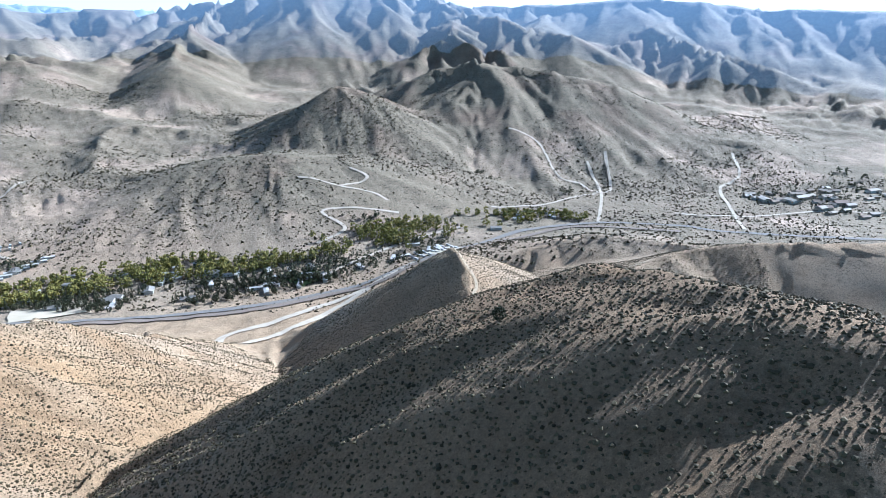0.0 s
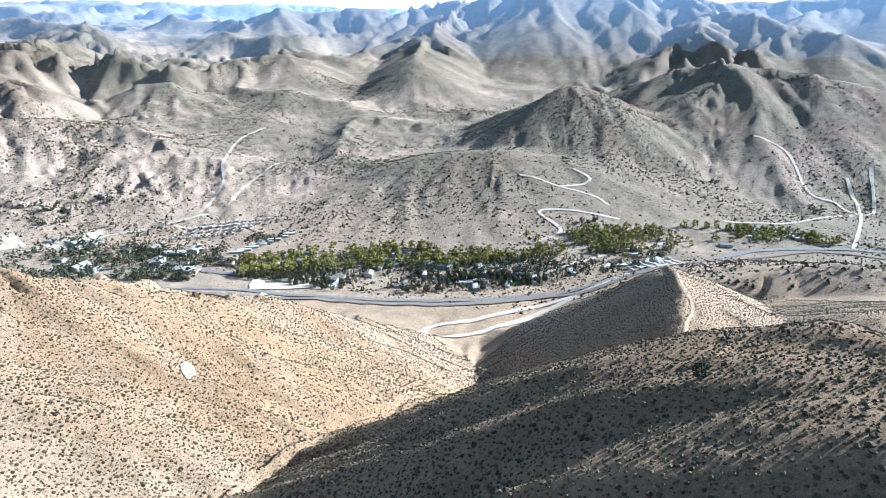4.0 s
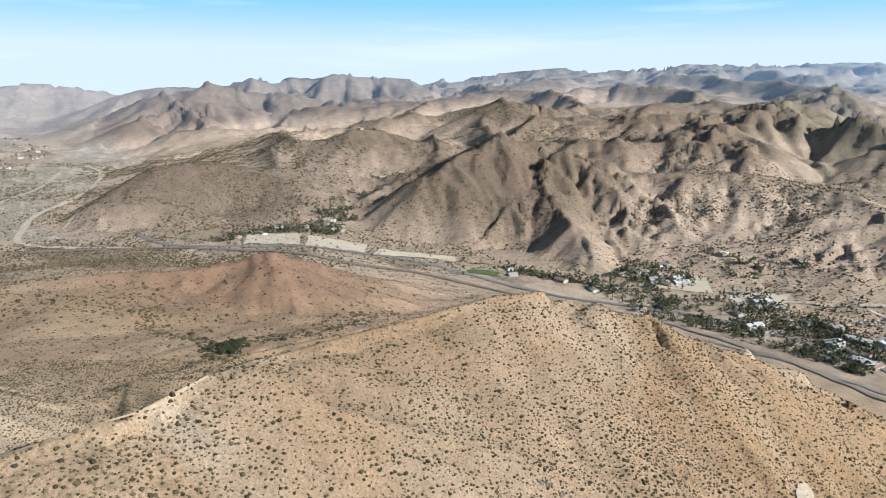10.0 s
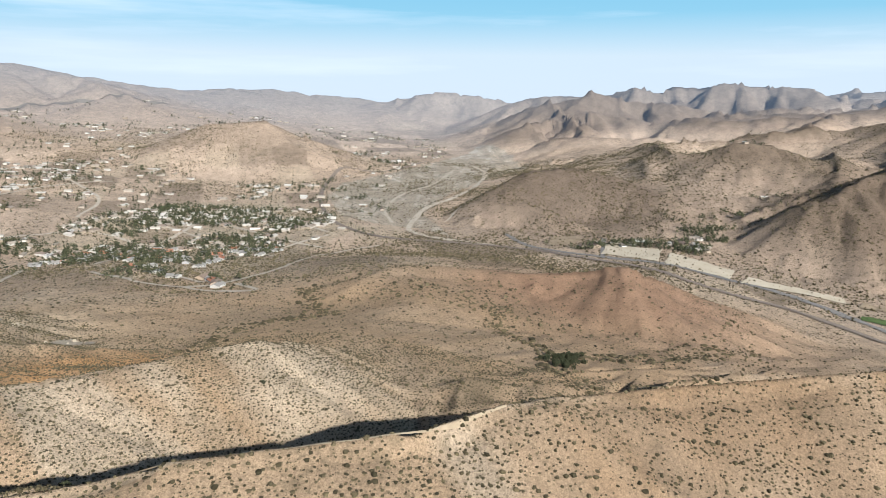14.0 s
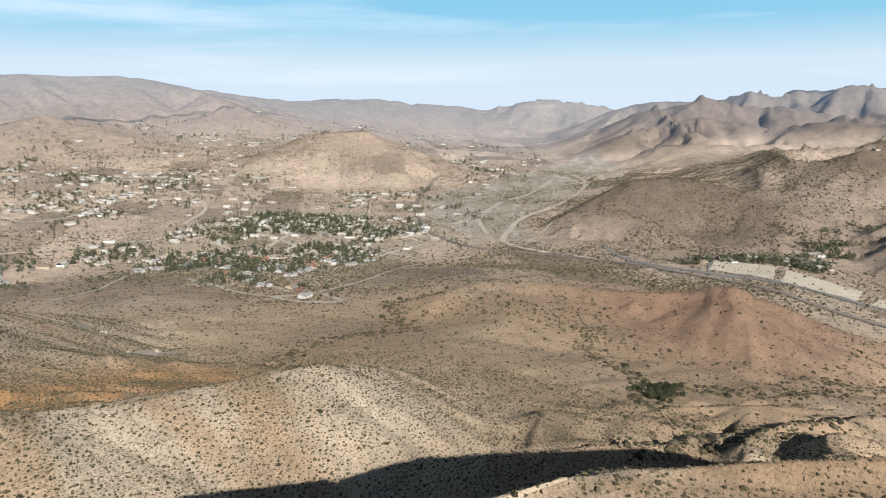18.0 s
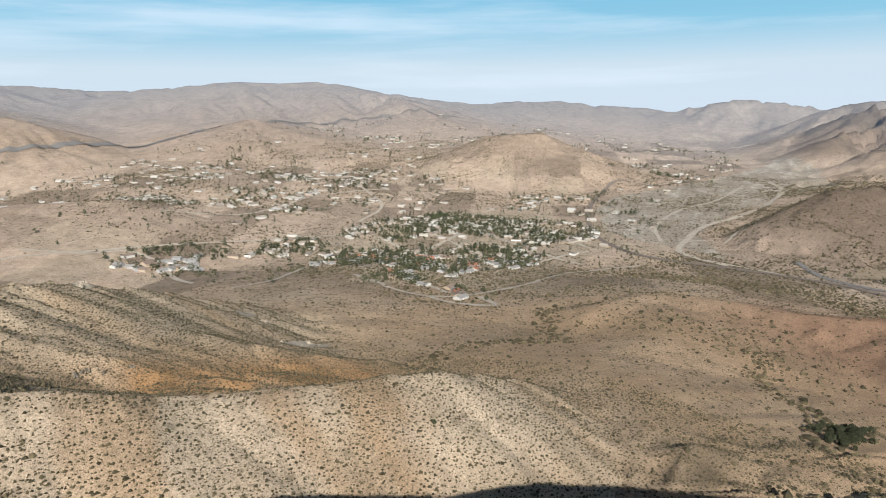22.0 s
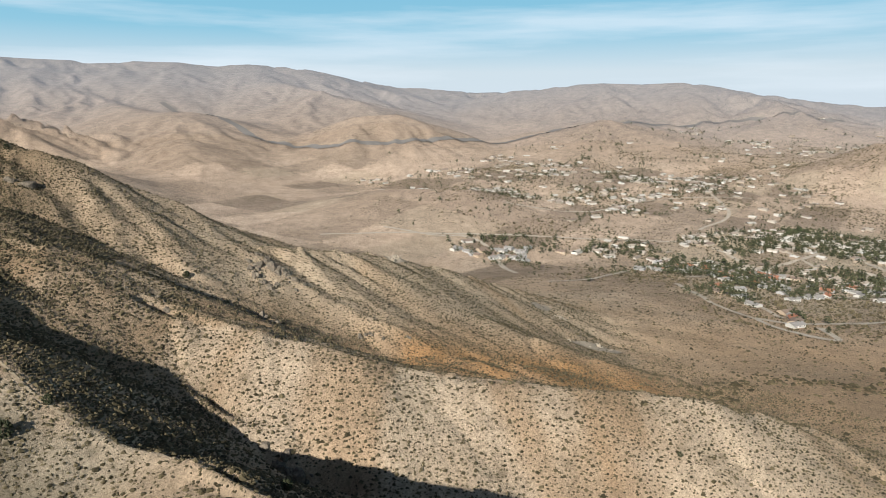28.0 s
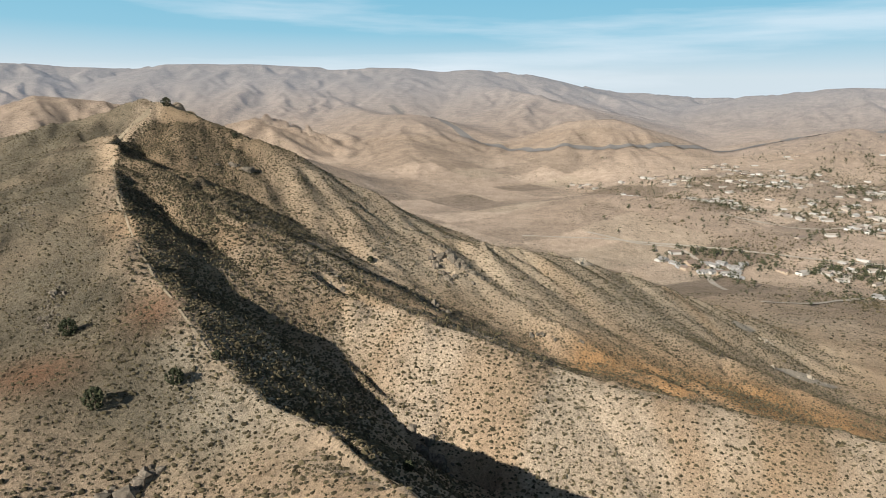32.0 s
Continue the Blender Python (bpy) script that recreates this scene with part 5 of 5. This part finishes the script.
def scar(x, y, rx, ry, turn, label):
    """A bare patch of pale ground with a ragged rim."""
    n, m = 5, 18
    a = np.arange(m) * 2 * math.pi / m
    ring = 1 + 0.3 * value_noise(np.cos(a) * 2 + x, np.sin(a) * 2 + y, 8)
    pts = np.concatenate([np.column_stack([np.cos(a) * rx * ring, np.sin(a) * ry * ring]) * s for s in np.linspace(0.08, 1, n)])
    c, s = math.cos(radians(turn)), math.sin(radians(turn))
    v = np.column_stack([x * U + pts[:, 0] * c - pts[:, 1] * s, y * U + pts[:, 0] * s + pts[:, 1] * c])
    tagged(new("bare_patch", mesh_of("bare_patch", lift(v, 0.55), quad_grid(n, m, True), PALE_ROCK)), label, "bare ground", kind="structure")


for row in ((-2.42, 3.17, 6, 3.2, 140), (-3.77, -4.36, 9, 6, 20), (-5.5, -3.75, 24, 5, 8), (-4.55, -3.25, 6, 2, 30), (-5.3, -4.4, 12, 5, 30)):
    scar(*row, "patch of bare pale soil on the slope")

# ---- houses, trailers and sheds ----


def box(name, size, at, material):
    bm = bmesh.new()
    bmesh.ops.create_cube(bm, size=1)
    for w in bm.verts:
        w.co = Vector((w.co.x * size[0] + at[0], w.co.y * size[1] + at[1], w.co.z * size[2] + at[2]))
    return finish(bm, name, material)


def make_house(name, label, w, d, h, pitch, wall, roofing, windows=3, chimney=True):
    root = tagged(new(name), label, "house" if name == "house" else "building")
    rise = d / 2 * pitch
    bm = bmesh.new()
    prof = [(-d / 2, -0.8), (d / 2, -0.8), (d / 2, h), (0, h + rise), (-d / 2, h)]
    ends = [[bm.verts.new((x, y, z)) for y, z in prof] for x in (-w / 2, w / 2)]
    bm.faces.new(ends[0][::-1]), bm.faces.new(ends[1])
    for k in range(5):
        bm.faces.new((ends[0][k], ends[0][(k + 1) % 5], ends[1][(k + 1) % 5], ends[1][k]))
    walls = part("wall", finish(bm, "wall", wall), root)
    for s in (-1, 1):
        bm = bmesh.new()
        a, b = (0, h + rise + 0.02), (s * (d / 2 + 0.6), h - 0.6 * pitch + 0.02)
        vs = [bm.verts.new((x, y, z + t)) for x in (-w / 2 - 0.5, w / 2 + 0.5) for y, z in (a, b) for t in (0, 0.22)]
        for q in ((0, 1, 3, 2), (4, 6, 7, 5), (0, 4, 5, 1), (2, 3, 7, 6), (1, 5, 7, 3), (0, 2, 6, 4)):
            bm.faces.new([vs[i] for i in q])
        part("roof", finish(bm, "roof", roofing), root)
    part("door", box("door", (1.0, 0.08, 2.05), (w * 0.12, d / 2 + 0.03, 1.03), PAINT), root)
    for k in range(windows):
        x = (k + 0.5) / windows * w - w / 2 + (0 if abs((k + 0.5) / windows - 0.62) > 0.1 else 1.3)
        for s in (-1, 1):
            win = part("window", box("window", (1.5, 0.06, 1.1), (x, s * (d / 2 + 0.02), 1.55), PAINT), root)
            part("pane", box("pane", (1.3, 0.04, 0.9), (x, s * (d / 2 + 0.05), 1.55), GLASS), win)
    if chimney:
        part("chimney", box("chimney", (0.8, 0.8, 2.2), (-w * 0.3, 0.6, h + rise), ROCK), root)
    return root


HOUSES = [make_house("house", "white stucco house with a pale shingle roof", 15, 9, 2.9, 0.35, STUCCO[0], ROOFING[0]),
          make_house("house", "tan stucco house with a brown shingle roof", 17, 10, 3.0, 0.4, STUCCO[1], ROOFING[1]),
          make_house("house", "pale house with a red tile roof", 14, 10, 3.0, 0.4, STUCCO[0], ROOFING[3]),
          make_house("house", "grey sided house with a grey roof", 13, 8, 2.8, 0.45, STUCCO[2], ROOFING[0]),
          make_house("mobile_home", "long white mobile home with a flat-pitched roof", 17, 4.4, 2.7, 0.15, STUCCO[0], ROOFING[2], 4, False),
          make_house("barn", "white metal-roofed barn on the valley floor", 22, 13, 4.5, 0.3, STUCCO[2], ROOFING[2], 2, False)]
homes = []
for poly, n, kinds in ((TOWN, 400, (0, 1, 2, 3, 0, 3, 4, 3)), (NORTH, 200, (0, 3, 1, 0)), (ROW, 44, (0, 1, 3)), (BASE, 60, (5, 0, 3)), (EAST, 110, (0, 1, 0, 3)), (GROVE, 90, (4, 4, 4, 0)), (BANK, 46, (0, 1, 5, 3)),
                       (SOUTH, 46, (0, 1, 3)), (SOUTH_WEST, 10, (0, 1)), (SOUTH_EAST, 44, (0, 1, 3, 5)), (PLAIN, 480, (0, 3, 1, 3)), (CANYON, 130, (0, 1, 3)), (WEST, 30, (0, 1, 3)), (SPREAD, 900, (0, 3, 1, 3, 4))):
    px, py = [q[0] for q in poly], [q[1] for q in poly]
    tx, ty = scatter(n * 7, min(px), max(px), min(py), max(py))
    wob = 0 if poly is GROVE else 75
    ok = inside(tx + wob * fbm(tx / 130, ty / 130, 3, 410), ty + wob * fbm(tx / 130, ty / 130, 3, 420), poly)
    ok &= rng.uniform(0, 1, len(tx)) < np.clip((-0.1 if poly is SPREAD else 0.5) + 0.9 * fbm(tx / 75, ty / 75, 4, 400), 0.03, 1)
    ok[ok] = slope_at(tx[ok], ty[ok]) < 0.12
    homes += [(x, y, kinds[rng.integers(len(kinds))], rng.choice((0, 90, 20, 110)) + rng.uniform(-6, 6)) for x, y in list(zip(tx[ok], ty[ok]))[:n]]
homes += [(-658 - 11 * k, -322 - 9 * k, k % 4, 25 * k) for k in range(4)] + [(-500 + 4 * k, 720 + 11 * k, 4, 30) for k in range(8)]
hx, hy = np.array([q[0] for q in homes]), np.array([q[1] for q in homes])
hz = on_ground(hx, hy)
order = np.argsort(np.hypot(hx + 80, hy - 50))
first = {}
for k in order[:270]:
    x, y, kind, turn = homes[k]
    m = pose(x, y, hz[k], 0, 0, turn)
    if kind not in first:
        first[kind] = HOUSES[kind]
        HOUSES[kind].matrix_basis = m
        tagged(HOUSES[kind], group="houses of the valley")
    else:
        tagged(copy_thing(HOUSES[kind], m), group="houses of the valley")
rest = order[270:]
for walls in (True, False):
    vs, fs = [], []
    for q, k in enumerate(rest):
        x, y, kind, turn = homes[k]
        w, d, h, r = ((15, 9, 2.9, 1.6), (17, 10, 3, 2), (14, 10, 3, 2), (13, 8, 2.8, 1.8), (17, 4.4, 2.7, 0.3), (22, 13, 4.5, 2))[kind]
        c, s = math.cos(radians(turn)), math.sin(radians(turn))
        e = 0 if walls else 0.5
        prof = [(-d / 2, -1), (d / 2, -1), (d / 2, h), (0, h + r), (-d / 2, h)] if walls else [(-d / 2 - e, h - 0.1), (0, h + r + 0.15), (d / 2 + e, h - 0.1), (d / 2 + e, h + 0.15), (0, h + r + 0.4), (-d / 2 - e, h + 0.15)]
        pts = [(a * (w / 2 + e), b, z) for a in (-1, 1) for b, z in prof]
        n, base = len(prof), len(vs)
        vs += [(x + a * c - b * s, y + a * s + b * c, hz[k] + z) for a, b, z in pts]
        fs += [(base + i, base + (i + 1) % n, base + n + (i + 1) % n, base + n + i) for i in range(n)]
        if walls:
            fs += [(base + 4 + n * g, base + n * g, base + 1 + n * g, base + 2 + n * g) for g in (0, 1)] + [(base + 4 + n * g, base + 2 + n * g, base + 3 + n * g, base + 3 + n * g) for g in ()]
    name = "far_house_walls" if walls else "far_house_roofs"
    mat = Mat("far_" + ("walls" if walls else "roofs"), 0.85)
    mat.colour(mat.ramp(mat.island(), (0.0, (0.30, 0.24, 0.18) if walls else (0.22, 0.17, 0.14)), (0.5, (0.36, 0.32, 0.27)), (1.0, (0.54, 0.53, 0.50))))
    tagged(new(name, mesh_of(name, vs, fs, mat.m, False)), "pale walls of many distant houses" if walls else "pale and brown roofs of many distant houses", "houses", kind="stuff")

# parked camper trailers in the park by the stream
camper = tagged(new("camper_trailer"), "white camper trailer parked in a row", "trailer", "trailers in the park")
part("body", box("body", (6.5, 2.4, 2.2), (0, 0, 1.6), ROOFING[2]), camper)
for s in (-1, 1):
    part("window", box("window", (1.4, 0.05, 0.7), (0.8, s * 1.22, 1.9), GLASS), camper)
    bm = bmesh.new()
    bmesh.ops.create_cone(bm, cap_ends=True, segments=12, radius1=0.36, radius2=0.36, depth=0.22, matrix=Matrix.Translation((0.3, s * 1.05, 0.36)) @ Matrix.Rotation(radians(90), 4, "X"))
    part("wheel", finish(bm, "wheel", RUBBER), camper)
part("hitch", box("hitch", (1.3, 0.12, 0.12), (3.9, 0, 0.6), STEEL), camper)
lot = [(-40 + 8 * i + 5 * j, 812 + 7 * i - 12 * j) for j in range(3) for i in range(7)]
lot += [(-620 + 9 * i + 4 * j, 735 + 6 * i + 16 * j) for j in range(5) for i in range(9)]
for k, (x, y) in enumerate(lot):
    m = pose(x, y, float(on_ground(np.array([x]), np.array([y]))[0]), 0, 0, 128 + rng.uniform(-4, 4))
    if k == 0:
        camper.matrix_basis = m
    else:
        copy_thing(camper, m)
